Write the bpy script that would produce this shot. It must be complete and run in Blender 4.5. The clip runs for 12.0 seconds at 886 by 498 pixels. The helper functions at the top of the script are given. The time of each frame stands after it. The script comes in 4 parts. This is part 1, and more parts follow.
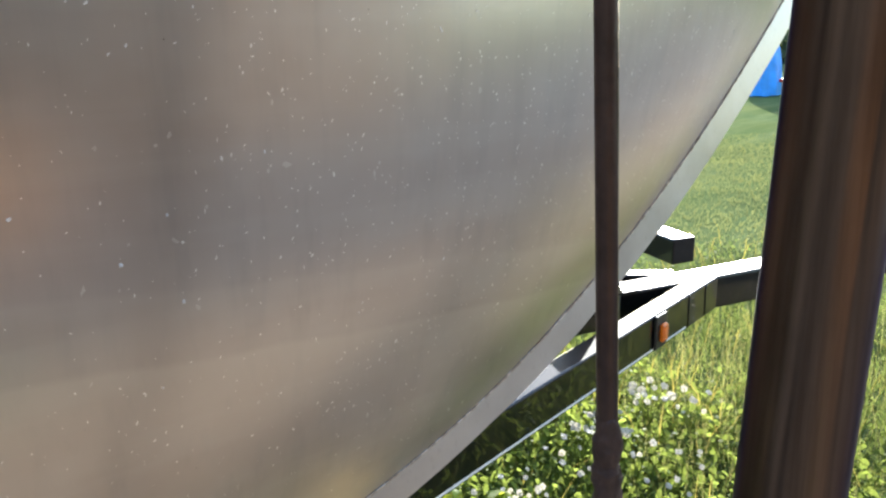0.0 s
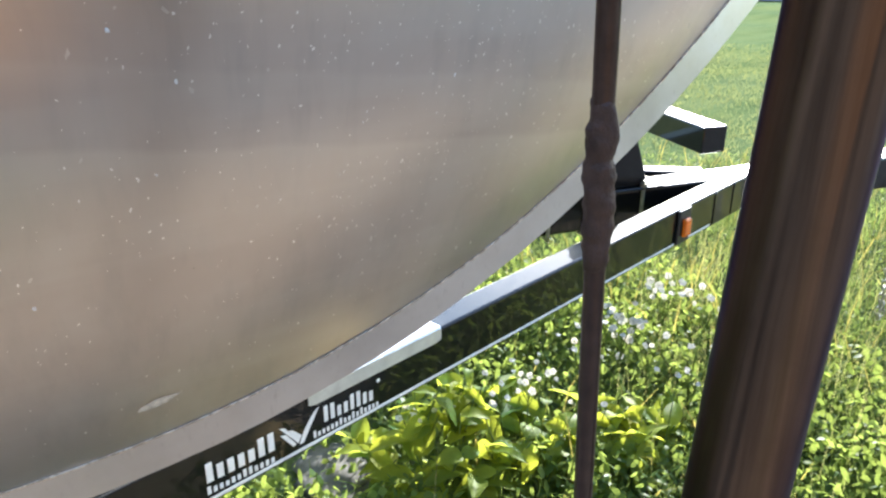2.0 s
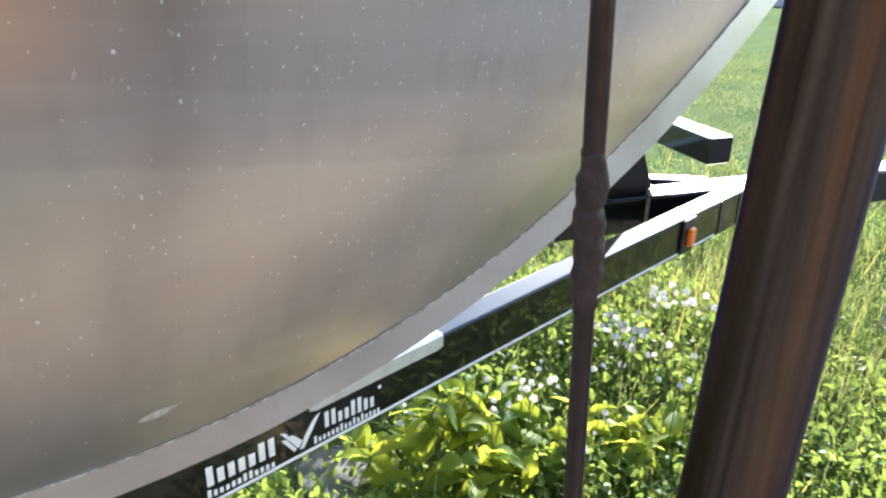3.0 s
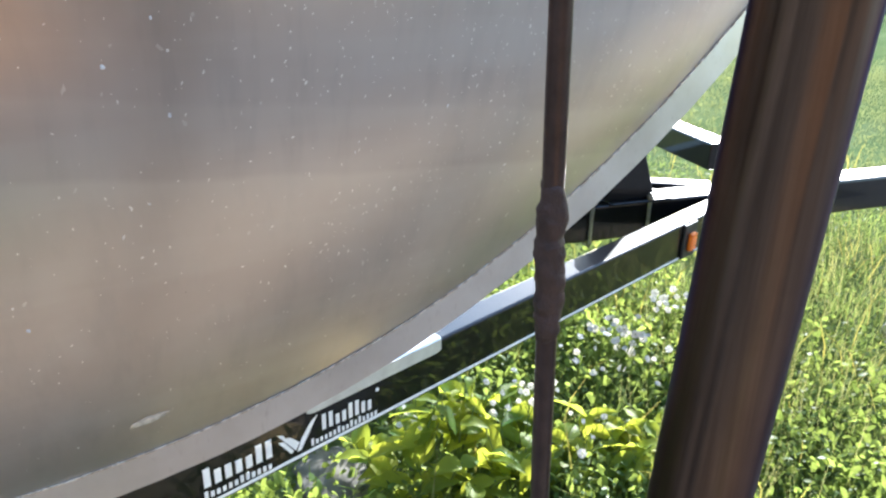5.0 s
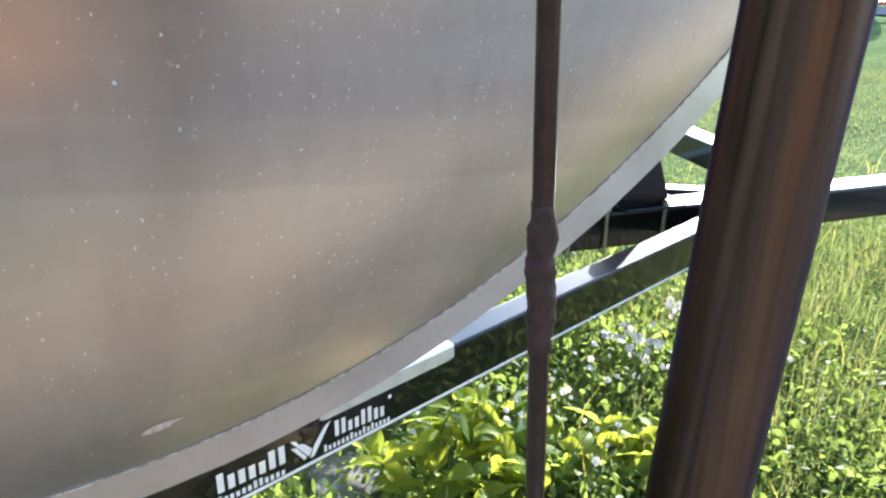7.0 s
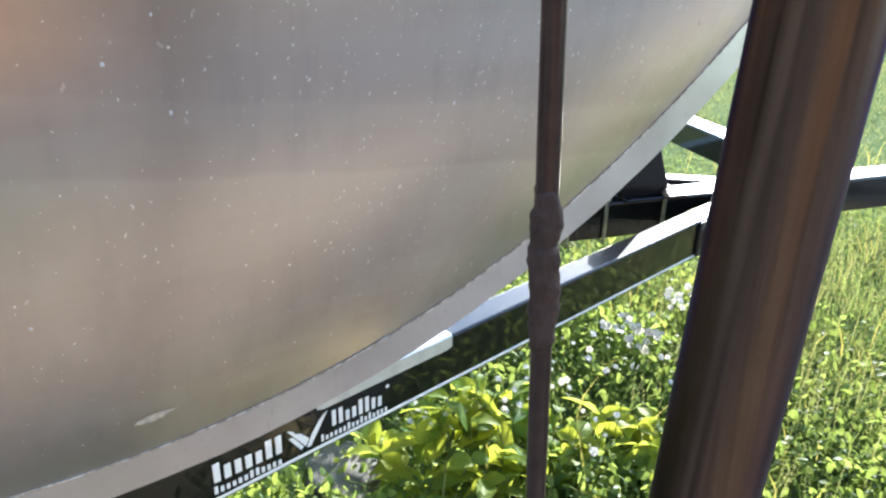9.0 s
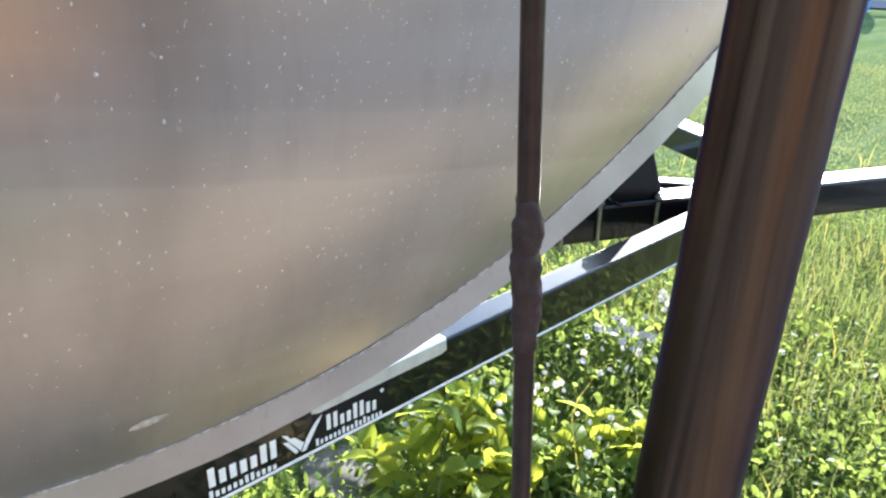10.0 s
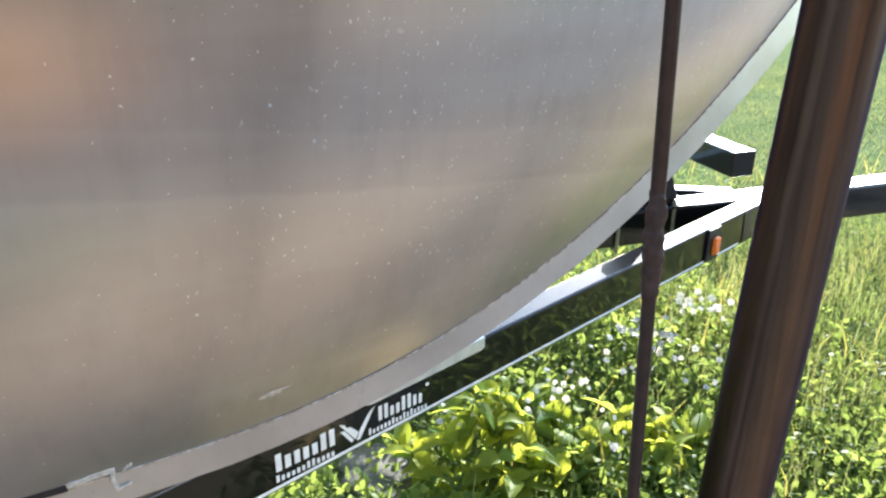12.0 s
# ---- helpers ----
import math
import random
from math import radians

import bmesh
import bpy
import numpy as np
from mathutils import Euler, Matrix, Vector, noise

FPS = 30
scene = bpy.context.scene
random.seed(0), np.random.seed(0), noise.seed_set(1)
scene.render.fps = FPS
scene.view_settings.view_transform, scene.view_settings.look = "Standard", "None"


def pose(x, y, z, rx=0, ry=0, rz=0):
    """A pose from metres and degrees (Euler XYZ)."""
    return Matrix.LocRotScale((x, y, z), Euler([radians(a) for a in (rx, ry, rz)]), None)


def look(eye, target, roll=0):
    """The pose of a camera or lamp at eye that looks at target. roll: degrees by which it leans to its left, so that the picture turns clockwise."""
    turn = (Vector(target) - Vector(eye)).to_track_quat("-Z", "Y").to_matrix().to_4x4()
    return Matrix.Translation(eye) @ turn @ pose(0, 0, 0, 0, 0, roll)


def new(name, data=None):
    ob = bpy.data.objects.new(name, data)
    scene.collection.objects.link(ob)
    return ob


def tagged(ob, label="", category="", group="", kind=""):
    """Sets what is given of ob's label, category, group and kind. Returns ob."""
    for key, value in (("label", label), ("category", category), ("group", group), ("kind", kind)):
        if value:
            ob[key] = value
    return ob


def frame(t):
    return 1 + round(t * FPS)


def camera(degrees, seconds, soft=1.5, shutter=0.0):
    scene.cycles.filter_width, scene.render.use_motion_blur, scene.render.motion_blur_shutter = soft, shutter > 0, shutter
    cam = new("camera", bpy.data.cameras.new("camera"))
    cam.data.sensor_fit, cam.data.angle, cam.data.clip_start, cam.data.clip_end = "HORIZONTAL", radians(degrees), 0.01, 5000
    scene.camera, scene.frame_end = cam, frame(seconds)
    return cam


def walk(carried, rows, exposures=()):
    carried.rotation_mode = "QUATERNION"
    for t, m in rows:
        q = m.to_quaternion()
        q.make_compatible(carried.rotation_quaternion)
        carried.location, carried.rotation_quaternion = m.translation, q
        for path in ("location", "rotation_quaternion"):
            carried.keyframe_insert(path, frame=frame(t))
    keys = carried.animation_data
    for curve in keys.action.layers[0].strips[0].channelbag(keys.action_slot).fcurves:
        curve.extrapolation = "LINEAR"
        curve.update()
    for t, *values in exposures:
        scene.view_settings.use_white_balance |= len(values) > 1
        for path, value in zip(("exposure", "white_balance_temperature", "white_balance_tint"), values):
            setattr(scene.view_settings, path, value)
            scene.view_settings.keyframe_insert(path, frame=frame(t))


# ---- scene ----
cam = camera(63.87, 12.0, soft=2.3)
PATH = [
    (0, (-0.6551, -0.6689, 0.6538), (0.7419, 0.6649, 0.1349), -1.66),
    (0.5, (-0.6535, -0.6779, 0.6390), (0.7241, 0.6404, 0.0355), -0.94),
    (1, (-0.6572, -0.6852, 0.5762), (0.6639, 0.6209, -0.1646), -1.11),
    (1.5, (-0.6506, -0.6799, 0.5849), (0.6489, 0.6398, -0.1700), -0.50),
    (2, (-0.6488, -0.6765, 0.5977), (0.6387, 0.6520, -0.1623), 0.13),
    (2.5, (-0.6496, -0.6729, 0.6035), (0.6226, 0.6723, -0.1528), 0.34),
    (3, (-0.6458, -0.6779, 0.6080), (0.6308, 0.6622, -0.1499), 0.91),
    (3.5, (-0.6450, -0.6845, 0.6115), (0.6322, 0.6542, -0.1480), 1.12),
    (5.5, (-0.6384, -0.6852, 0.6188), (0.6202, 0.6725, -0.1378), 1.21),
    (6, (-0.6405, -0.6829, 0.6231), (0.6123, 0.6857, -0.1236), 1.16),
    (6.5, (-0.6361, -0.6871, 0.6243), (0.6114, 0.6874, -0.1202), 1.04),
    (7, (-0.6365, -0.6904, 0.6201), (0.5974, 0.6950, -0.1271), 0.73),
    (7.5, (-0.6348, -0.6882, 0.6209), (0.5913, 0.6999, -0.1340), 0.84),
    (9.5, (-0.6310, -0.6845, 0.6155), (0.6033, 0.6846, -0.1605), 1.04),
    (10, (-0.6320, -0.6892, 0.6193), (0.6095, 0.6793, -0.1462), 0.93),
    (10.5, (-0.6329, -0.6922, 0.6233), (0.6127, 0.6790, -0.1305), 0.77),
    (11, (-0.6325, -0.6957, 0.6385), (0.6228, 0.6737, -0.1025), 0.55),
    (11.5, (-0.6533, -0.7009, 0.6358), (0.6115, 0.6607, -0.1034), 0.55),
    (12, (-0.7257, -0.7142, 0.6400), (0.5133, 0.6727, -0.0958), 0.18),
]
EXPOSURE = [(0.0, 2.05, 6050, 8), (0.5, 2.3, 5950, 8), (1.0, 2.4, 5850, 8), (2.3, 2.33, 5740, 8), (3.5, 2.4, 5650, 8), (5.5, 2.40, 5600, 8), (10.5, 2.45, 5600, 8), (12.0, 2.42, 5750, 8)]
walk(cam, [(t, look(eye, target, roll)) for t, eye, target, roll in PATH], EXPOSURE)

# ---- light: low sun ahead of the camera, clear sky ----
SUN_TO = Vector((0.90, 0.37, 0.285)).normalized()
world = bpy.data.worlds.new("world")
scene.world = world
world.use_nodes = True
wn = world.node_tree.nodes
sky = wn.new("ShaderNodeTexSky")
sky.sky_type = "NISHITA"
sky.sun_disc = False
sky.sun_elevation = math.asin(SUN_TO.z)
sky.sun_rotation = math.atan2(SUN_TO.x, SUN_TO.y)
wn["Background"].inputs["Strength"].default_value = 0.15
world.node_tree.links.new(sky.outputs[0], wn["Background"].inputs["Color"])
sun_data = bpy.data.lights.new("sun", "SUN")
sun_data.energy, sun_data.angle, sun_data.color = 5.0, radians(0.6), (1.0, 0.93, 0.82)
sun = new("sun", sun_data)
sun.matrix_world = look(SUN_TO * 30, (0, 0, 0))


# ---- materials ----
class Nodes:
    """Small wrapper to write node trees shortly."""

    def __init__(self, name):
        self.m = bpy.data.materials.new(name)
        self.m.use_nodes = True
        self.t = self.m.node_tree
        self.b = self.t.nodes["Principled BSDF"]
        self.out = self.t.nodes["Material Output"]

    def add(self, kind, **values):
        node = self.t.nodes.new(kind)
        for key, value in values.items():
            node.inputs[key.replace("_", " ")].default_value = value
        return node

    def link(self, a, b):
        self.t.links.new(a, b)

    def coords(self, scale=(1, 1, 1), turn=(0, 0, 0), source="Object"):
        tex = self.t.nodes.new("ShaderNodeTexCoord")
        mp = self.t.nodes.new("ShaderNodeMapping")
        mp.inputs["Scale"].default_value = scale
        mp.inputs["Rotation"].default_value = [radians(a) for a in turn]
        self.link(tex.outputs[source], mp.inputs["Vector"])
        return mp.outputs[0]

    def noise(self, scale, detail=4.0, rough=0.55, vec=None):
        n = self.add("ShaderNodeTexNoise", Scale=scale, Detail=detail, Roughness=rough)
        if vec is not None:
            self.link(vec, n.inputs["Vector"])
        return n.outputs["Fac"]

    def ramp(self, fac, stops):
        r = self.t.nodes.new("ShaderNodeValToRGB")
        el = r.color_ramp.elements
        while len(el) < len(stops):
            el.new(0.5)
        for e, (pos, col) in zip(el, stops):
            e.position = pos
            e.color = (*col, 1) if not isinstance(col, (int, float)) else (col, col, col, 1)
        self.link(fac, r.inputs["Fac"])
        return r.outputs["Color"]

    def mix(self, fac, a, b, blend="MIX"):
        n = self.t.nodes.new("ShaderNodeMix")
        n.data_type, n.blend_type = "RGBA", blend
        for value, slot in ((fac, 0), (a, 6), (b, 7)):
            if isinstance(value, (int, float)):
                n.inputs[slot].default_value = value if slot == 0 else (value, value, value, 1)
            elif isinstance(value, tuple):
                n.inputs[slot].default_value = (*value, 1)
            else:
                self.link(value, n.inputs[slot])
        return n.outputs[2]

    def bump(self, height, strength, distance=0.001):
        n = self.add("ShaderNodeBump", Strength=strength, Distance=distance)
        self.link(height, n.inputs["Height"])
        self.link(n.outputs[0], self.b.inputs["Normal"])

    def set(self, **values):
        for key, value in values.items():
            slot = self.b.inputs[key.replace("_", " ")]
            if isinstance(value, (int, float)):
                slot.default_value = value
            elif isinstance(value, tuple):
                slot.default_value = (*value, 1)
            else:
                self.link(value, slot)
        return self


def mat_aluminium():
    n = Nodes("weathered_aluminium")
    flat = n.coords()
    runs = n.noise(9.0, 5, 0.6, n.coords((7, 7, 0.5), (0, 8, 0)))
    level = n.noise(5.0, 4, 0.55, n.coords((0.5, 0.5, 6.0), (0, 4, 0)))
    cloud = n.noise(6.0, 6, 0.6, flat)
    mottle = n.noise(28.0, 2, 0.5, flat)
    fine = n.noise(900.0, 2, 0.5, n.coords((1, 1, 0.12)))
    base = n.mix(n.ramp(cloud, [(0.3, 0.0), (0.7, 1.0)]), (0.540, 0.494, 0.455), (0.612, 0.564, 0.525))
    base = n.mix(n.ramp(runs, [(0.48, 0.0), (0.78, 0.55)]), base, (0.43, 0.41, 0.39))
    base = n.mix(n.ramp(level, [(0.46, 0.0), (0.60, 0.28)]), base, (0.66, 0.64, 0.60))
    base = n.mix(n.ramp(mottle, [(0.42, 0.0), (0.75, 0.30)]), base, (0.66, 0.65, 0.63))
    # two faint old waterlines that climb towards the stem
    along = n.t.nodes.new("ShaderNodeVectorMath")
    along.operation = "DOT_PRODUCT"
    n.link(flat, along.inputs[0])
    along.inputs[1].default_value = (0.113, -0.0213, 1.0)
    wavy = n.add("ShaderNodeMath")
    wavy.operation = "MULTIPLY_ADD"
    n.link(n.noise(14.0, 3, 0.5, n.coords((1, 1, 0.3))), wavy.inputs[0])
    wavy.inputs[1].default_value = 0.010
    n.link(along.outputs["Value"], wavy.inputs[2])
    line = n.ramp(wavy.outputs[0], [(0.405, 0.0), (0.4655, 0.42), (0.4685, 0.0), (0.490, 0.0), (0.5045, 0.22), (0.506, 0.0)])
    base = n.mix(line, base, (0.72, 0.69, 0.63))
    # small dark pits
    dark = n.add("ShaderNodeTexVoronoi", Scale=60.0, Randomness=1.0)
    n.link(n.coords(turn=(0, 40, 0)), dark.inputs["Vector"])
    pit = n.mix(1.0, n.ramp(dark.outputs["Distance"], [(0.008, 1.0), (0.028, 0.0)]), n.ramp(dark.outputs["Color"], [(0.66, 0.0), (0.74, 1.0)]), "MULTIPLY")
    base = n.mix(pit, base, (0.16, 0.14, 0.12))
    n.set(Base_Color=base, Metallic=0.86, Roughness=0.295)
    n.bump(fine, 0.05, 0.0004)
    return n.m


def mat_flange():
    n = Nodes("scuffed_aluminium_edge")
    cloud = n.noise(14.0, 5, 0.6, n.coords())
    grit = n.noise(240.0, 3, 0.6, n.coords((1, 1, 0.5)))
    base = n.mix(n.ramp(cloud, [(0.35, 0.0), (0.65, 1.0)]), (0.57, 0.545, 0.505), (0.67, 0.65, 0.62))
    base = n.mix(n.ramp(grit, [(0.60, 0.0), (0.76, 0.22)]), base, (0.34, 0.31, 0.28))
    n.set(Base_Color=base, Metallic=0.8, Roughness=n.mix(n.ramp(cloud, [(0.3, 0.0), (0.7, 1.0)]), 0.28, 0.40))
    n.bump(grit, 0.10, 0.0005)
    return n.m


def mat_black_paint():
    n = Nodes("glossy_black_paint")
    dust = n.noise(60.0, 5, 0.65, n.coords())
    spots = n.noise(420.0, 3, 0.6, n.coords())
    base = n.mix(n.ramp(dust, [(0.50, 0.0), (0.80, 0.14)]), (0.004, 0.004, 0.005), (0.04, 0.038, 0.034))
    n.b.inputs["Specular IOR Level"].default_value = 0.15
    n.set(Base_Color=base, Roughness=n.mix(n.ramp(spots, [(0.5, 0.0), (0.75, 1.0)]), 0.36, 0.5))
    n.b.inputs["Coat Weight"].default_value = 0.9
    n.b.inputs["Coat Roughness"].default_value = 0.03
    n.bump(n.noise(30.0, 2, 0.5, n.coords()), 0.03, 0.0006)
    return n.m


def mat_plain(name, colour, rough, metal=0.0, vary=0.25, scale=60.0, bump=0.1):
    n = Nodes(name)
    f = n.noise(scale, 5, 0.6, n.coords())
    low = tuple(c * (1 - vary) for c in colour)
    high = tuple(min(1.0, c * (1 + vary)) for c in colour)
    n.set(Base_Color=n.mix(n.ramp(f, [(0.3, 0.0), (0.7, 1.0)]), low, high), Roughness=rough, Metallic=metal)
    if bump:
        n.bump(n.noise(scale * 4, 3, 0.6, n.coords()), bump, 0.0008)
    return n.m


def mat_leaf(name, low, high, through_amount=0.5, gloss=0.35, shine=0.14):
    n = Nodes(name)
    info = n.t.nodes.new("ShaderNodeObjectInfo")
    isl = n.t.nodes.new("ShaderNodeNewGeometry")
    either = n.t.nodes.new("ShaderNodeMath")
    either.operation = "FRACT"
    total = n.t.nodes.new("ShaderNodeMath")
    n.link(info.outputs["Random"], total.inputs[0])
    n.link(isl.outputs["Random Per Island"], total.inputs[1])
    n.link(total.outputs[0], either.inputs[0])
    f = n.noise(45.0, 4, 0.6, n.coords())
    base = n.mix(either.outputs[0], low, high)
    base = n.mix(n.ramp(f, [(0.35, 0.0), (0.75, 0.35)]), base, tuple(c * 0.55 for c in low))
    n.set(Base_Color=base, Roughness=gloss)
    n.b.inputs["Specular IOR Level"].default_value = shine
    tr = n.t.nodes.new("ShaderNodeBsdfTranslucent")
    bright = n.mix(0.55, base, (high[0] * 1.5, high[1] * 1.35, high[2] * 0.85))
    n.link(bright, tr.inputs["Color"])
    mx = n.t.nodes.new("ShaderNodeMixShader")
    mx.inputs[0].default_value = through_amount
    face = n.b
    if shine == 0:
        face = n.t.nodes.new("ShaderNodeBsdfDiffuse")
        n.link(base, face.inputs["Color"])
    n.link(face.outputs[0], mx.inputs[1])
    n.link(tr.outputs[0], mx.inputs[2])
    n.link(mx.outputs[0], n.out.inputs["Surface"])
    return n.m


def mat_ground():
    n = Nodes("lawn_and_soil")
    v = n.coords()
    wide = n.noise(0.55, 5, 0.6, v)
    mid = n.noise(5.0, 6, 0.65, v)
    fine = n.noise(60.0, 5, 0.7, v)
    # streaks for mowing bands and for long tree shadows put into the colour
    mown = n.noise(1.0, 3, 0.5, n.coords((0.35, 3.2, 1), (0, 0, -28)))
    grass = n.mix(n.ramp(mid, [(0.32, 0.0), (0.68, 1.0)]), (0.105, 0.142, 0.066), (0.155, 0.190, 0.090))
    grass = n.mix(n.ramp(wide, [(0.38, 0.0), (0.66, 0.65)]), grass, (0.175, 0.190, 0.072))
    grass = n.mix(n.ramp(mown, [(0.45, 0.0), (0.62, 0.45)]), grass, (0.060, 0.100, 0.034))
    grass = n.mix(n.ramp(fine, [(0.40, 0.22), (0.62, 0.0)]), grass, (0.045, 0.066, 0.020))
    matte = n.t.nodes.new("ShaderNodeBsdfDiffuse")
    n.link(grass, matte.inputs["Color"])
    rise = n.add("ShaderNodeBump", Strength=0.6, Distance=0.03)
    n.link(n.mix(0.5, fine, mid), rise.inputs["Height"])
    n.link(rise.outputs[0], matte.inputs["Normal"])
    n.link(matte.outputs[0], n.out.inputs["Surface"])
    return n.m


def mat_gravel():
    n = Nodes("pale_gravel")
    v = n.coords()
    vo = n.add("ShaderNodeTexVoronoi", Scale=55.0)
    n.link(v, vo.inputs["Vector"])
    wide = n.noise(1.2, 4, 0.6, v)
    tone = n.mix(n.ramp(vo.outputs["Color"], [(0.2, 0.0), (0.8, 1.0)]), (0.178, 0.136, 0.096), (0.295, 0.227, 0.162))
    tone = n.mix(n.ramp(wide, [(0.40, 0.0), (0.65, 0.5)]), tone, (0.19, 0.146, 0.108))
    n.set(Base_Color=tone, Roughness=0.9)
    n.bump(vo.outputs["Distance"], 0.8, 0.01)
    return n.m


def mat_lane():
    n = Nodes("grey_lane")
    matte = n.t.nodes.new("ShaderNodeBsdfDiffuse")
    n.link(n.mix(n.noise(1.5, 5, 0.6, n.coords()), (0.040, 0.050, 0.068), (0.075, 0.086, 0.108)), matte.inputs["Color"])
    n.link(matte.outputs[0], n.out.inputs["Surface"])
    return n.m


def mat_pole():
    """Bronze tube, brushed round its girth, so that mirrored things smear up and down."""
    n = Nodes("bronze_coated_tube")
    drawn = n.noise(60.0, 4, 0.6, n.coords((6, 6, 0.06)))
    marks = n.noise(26.0, 5, 0.6, n.coords())
    base = n.mix(n.ramp(drawn, [(0.35, 0.0), (0.65, 1.0)]), (0.125, 0.091, 0.070), (0.172, 0.128, 0.100))
    base = n.mix(n.ramp(marks, [(0.5, 0.0), (0.75, 0.35)]), base, (0.075, 0.056, 0.047))
    n.set(Base_Color=base, Metallic=0.95, Roughness=0.30)
    n.b.inputs["Specular Tint"].default_value = (0.24, 0.27, 0.42, 1)
    n.b.inputs["Anisotropic"].default_value = 0.9
    round_axis = n.t.nodes.new("ShaderNodeTangent")
    round_axis.direction_type, round_axis.axis = "RADIAL", "Z"
    n.link(round_axis.outputs[0], n.b.inputs["Tangent"])
    n.b.inputs["Anisotropic Rotation"].default_value = 0.25
    return n.m


def mat_weld():
    n = Nodes("scuffed_weld_bead")
    f = n.noise(160.0, 4, 0.6, n.coords((1, 1, 0.6)))
    base = n.mix(n.ramp(f, [(0.42, 0.0), (0.58, 1.0)]), (0.44, 0.37, 0.28), (0.80, 0.73, 0.62))
    n.set(Base_Color=base, Metallic=0.0, Roughness=0.6)
    n.bump(f, 0.15, 0.0004)
    return n.m


ALU = mat_aluminium()
FLANGE = mat_flange()
BLACK = mat_black_paint()
TREAD = mat_plain("tread_plate_aluminium", (0.72, 0.73, 0.72), 0.42, 0.7, 0.12, 40.0, 0.08)
ZINC = mat_plain("zinc_plated_steel", (0.42, 0.40, 0.36), 0.38, 0.9, 0.3, 150.0, 0.1)
CARPET = mat_plain("brown_dirty_carpet", (0.075, 0.058, 0.042), 0.95, 0.0, 0.45, 130.0, 0.9)
WHITE = mat_plain("white_vinyl", (0.82, 0.83, 0.84), 0.45, 0.0, 0.05, 50.0, 0.0)
AMBER = mat_plain("amber_plastic", (0.85, 0.20, 0.015), 0.22, 0.0, 0.15, 90.0, 0.05)
EDGE = mat_plain("polished_edge", (0.80, 0.82, 0.84), 0.38, 0.7, 0.1, 50.0, 0.03)
GRAVEL = mat_gravel()
# bright gold so that the hull mirrors it like sunlit ground
GLOW_SAND = mat_plain("gold_glow_soil", (0.58, 0.41, 0.18), 0.95, 0.0, 0.25, 60.0, 0.6)
LANE = mat_lane()
ASPHALT = mat_plain("worn_asphalt", (0.068, 0.067, 0.071), 0.85, 0.0, 0.35, 40.0, 0.8)
RESIDUE = mat_plain("dried_residue", (0.66, 0.61, 0.52), 0.7, 0.0, 0.3, 200.0, 0.2)
GRIME = mat_weld()
SPOTS = mat_plain("chalky_water_spots", (0.95, 0.93, 0.88), 0.7, 0.0, 0.03, 300.0, 0.0)
FAINT = mat_plain("faint_water_marks", (0.72, 0.70, 0.665), 0.36, 0.8, 0.06, 300.0, 0.0)
RUBBER = mat_plain("black_plastic", (0.018, 0.018, 0.02), 0.45, 0.0, 0.3, 90.0, 0.1)
POLE = mat_pole()
ROD = mat_plain("brown_coated_rod", (0.062, 0.040, 0.034), 0.28, 0.2, 0.3, 120.0, 0.25)
TAPE = mat_plain("brown_wrapped_tape", (0.075, 0.048, 0.041), 0.6, 0.0, 0.35, 160.0, 0.7)
TARP = mat_plain("blue_tarpaulin", (0.03, 0.25, 0.72), 0.5, 0.0, 0.25, 3.0, 0.2)
RED = mat_plain("red_plastic", (0.45, 0.03, 0.025), 0.4, 0.0, 0.2, 8.0, 0.05)
STONE = mat_plain("grey_stone", (0.13, 0.12, 0.105), 0.9, 0.0, 0.4, 30.0, 0.9)
WALLMAT = mat_plain("brown_stained_boards", (0.245, 0.135, 0.062), 0.8, 0.0, 0.3, 1.6, 0.2)
DARKWALL = mat_plain("dark_stained_boards", (0.030, 0.026, 0.023), 0.8, 0.0, 0.3, 1.6, 0.2)
SHEDWALL = mat_plain("tan_stained_boards", (0.130, 0.098, 0.074), 0.8, 0.0, 0.3, 1.6, 0.2)
GROUND = mat_ground()
LAWN = mat_leaf("lawn_blade", (0.130, 0.165, 0.080), (0.180, 0.205, 0.098), 0.42, 0.9, 0)
GRASS = mat_leaf("grass_blade", (0.066, 0.114, 0.036), (0.155, 0.200, 0.064), 0.55, 0.6, 0)
STRAW = mat_leaf("dry_grass_blade", (0.20, 0.20, 0.05), (0.34, 0.30, 0.10), 0.45, 0.55, 0)
WOODS = mat_leaf("far_foliage", (0.045, 0.075, 0.045), (0.090, 0.120, 0.070), 0.35, 0.8, 0)
SEED = mat_leaf("grass_seed_head", (0.20, 0.24, 0.09), (0.36, 0.36, 0.17), 0.5, 0.6, 0)
LEAF = mat_leaf("broad_leaf", (0.080, 0.195, 0.055), (0.390, 0.425, 0.050), 0.70, 0.5, 0.1)
CLOVER = mat_leaf("clover_leaf", (0.050, 0.112, 0.042), (0.150, 0.195, 0.062), 0.60, 0.5, 0.12)
SMALL = mat_leaf("weed_leaf", (0.068, 0.148, 0.045), (0.225, 0.285, 0.072), 0.66, 0.5, 0.20)
PETAL = mat_leaf("white_petal", (0.48, 0.48, 0.52), (0.72, 0.72, 0.75), 0.35, 0.6)
STEM = mat_leaf("green_stem", (0.10, 0.16, 0.03), (0.18, 0.23, 0.06), 0.2, 0.5)


# ---- mesh helpers ----
def mesh_of(name, bm, material, smooth=False):
    me = bpy.data.meshes.new(name)
    bm.normal_update()
    bm.to_mesh(me)
    bm.free()
    me.materials.append(material)
    if smooth:
        me.polygons.foreach_set("use_smooth", [True] * len(me.polygons))
    return me


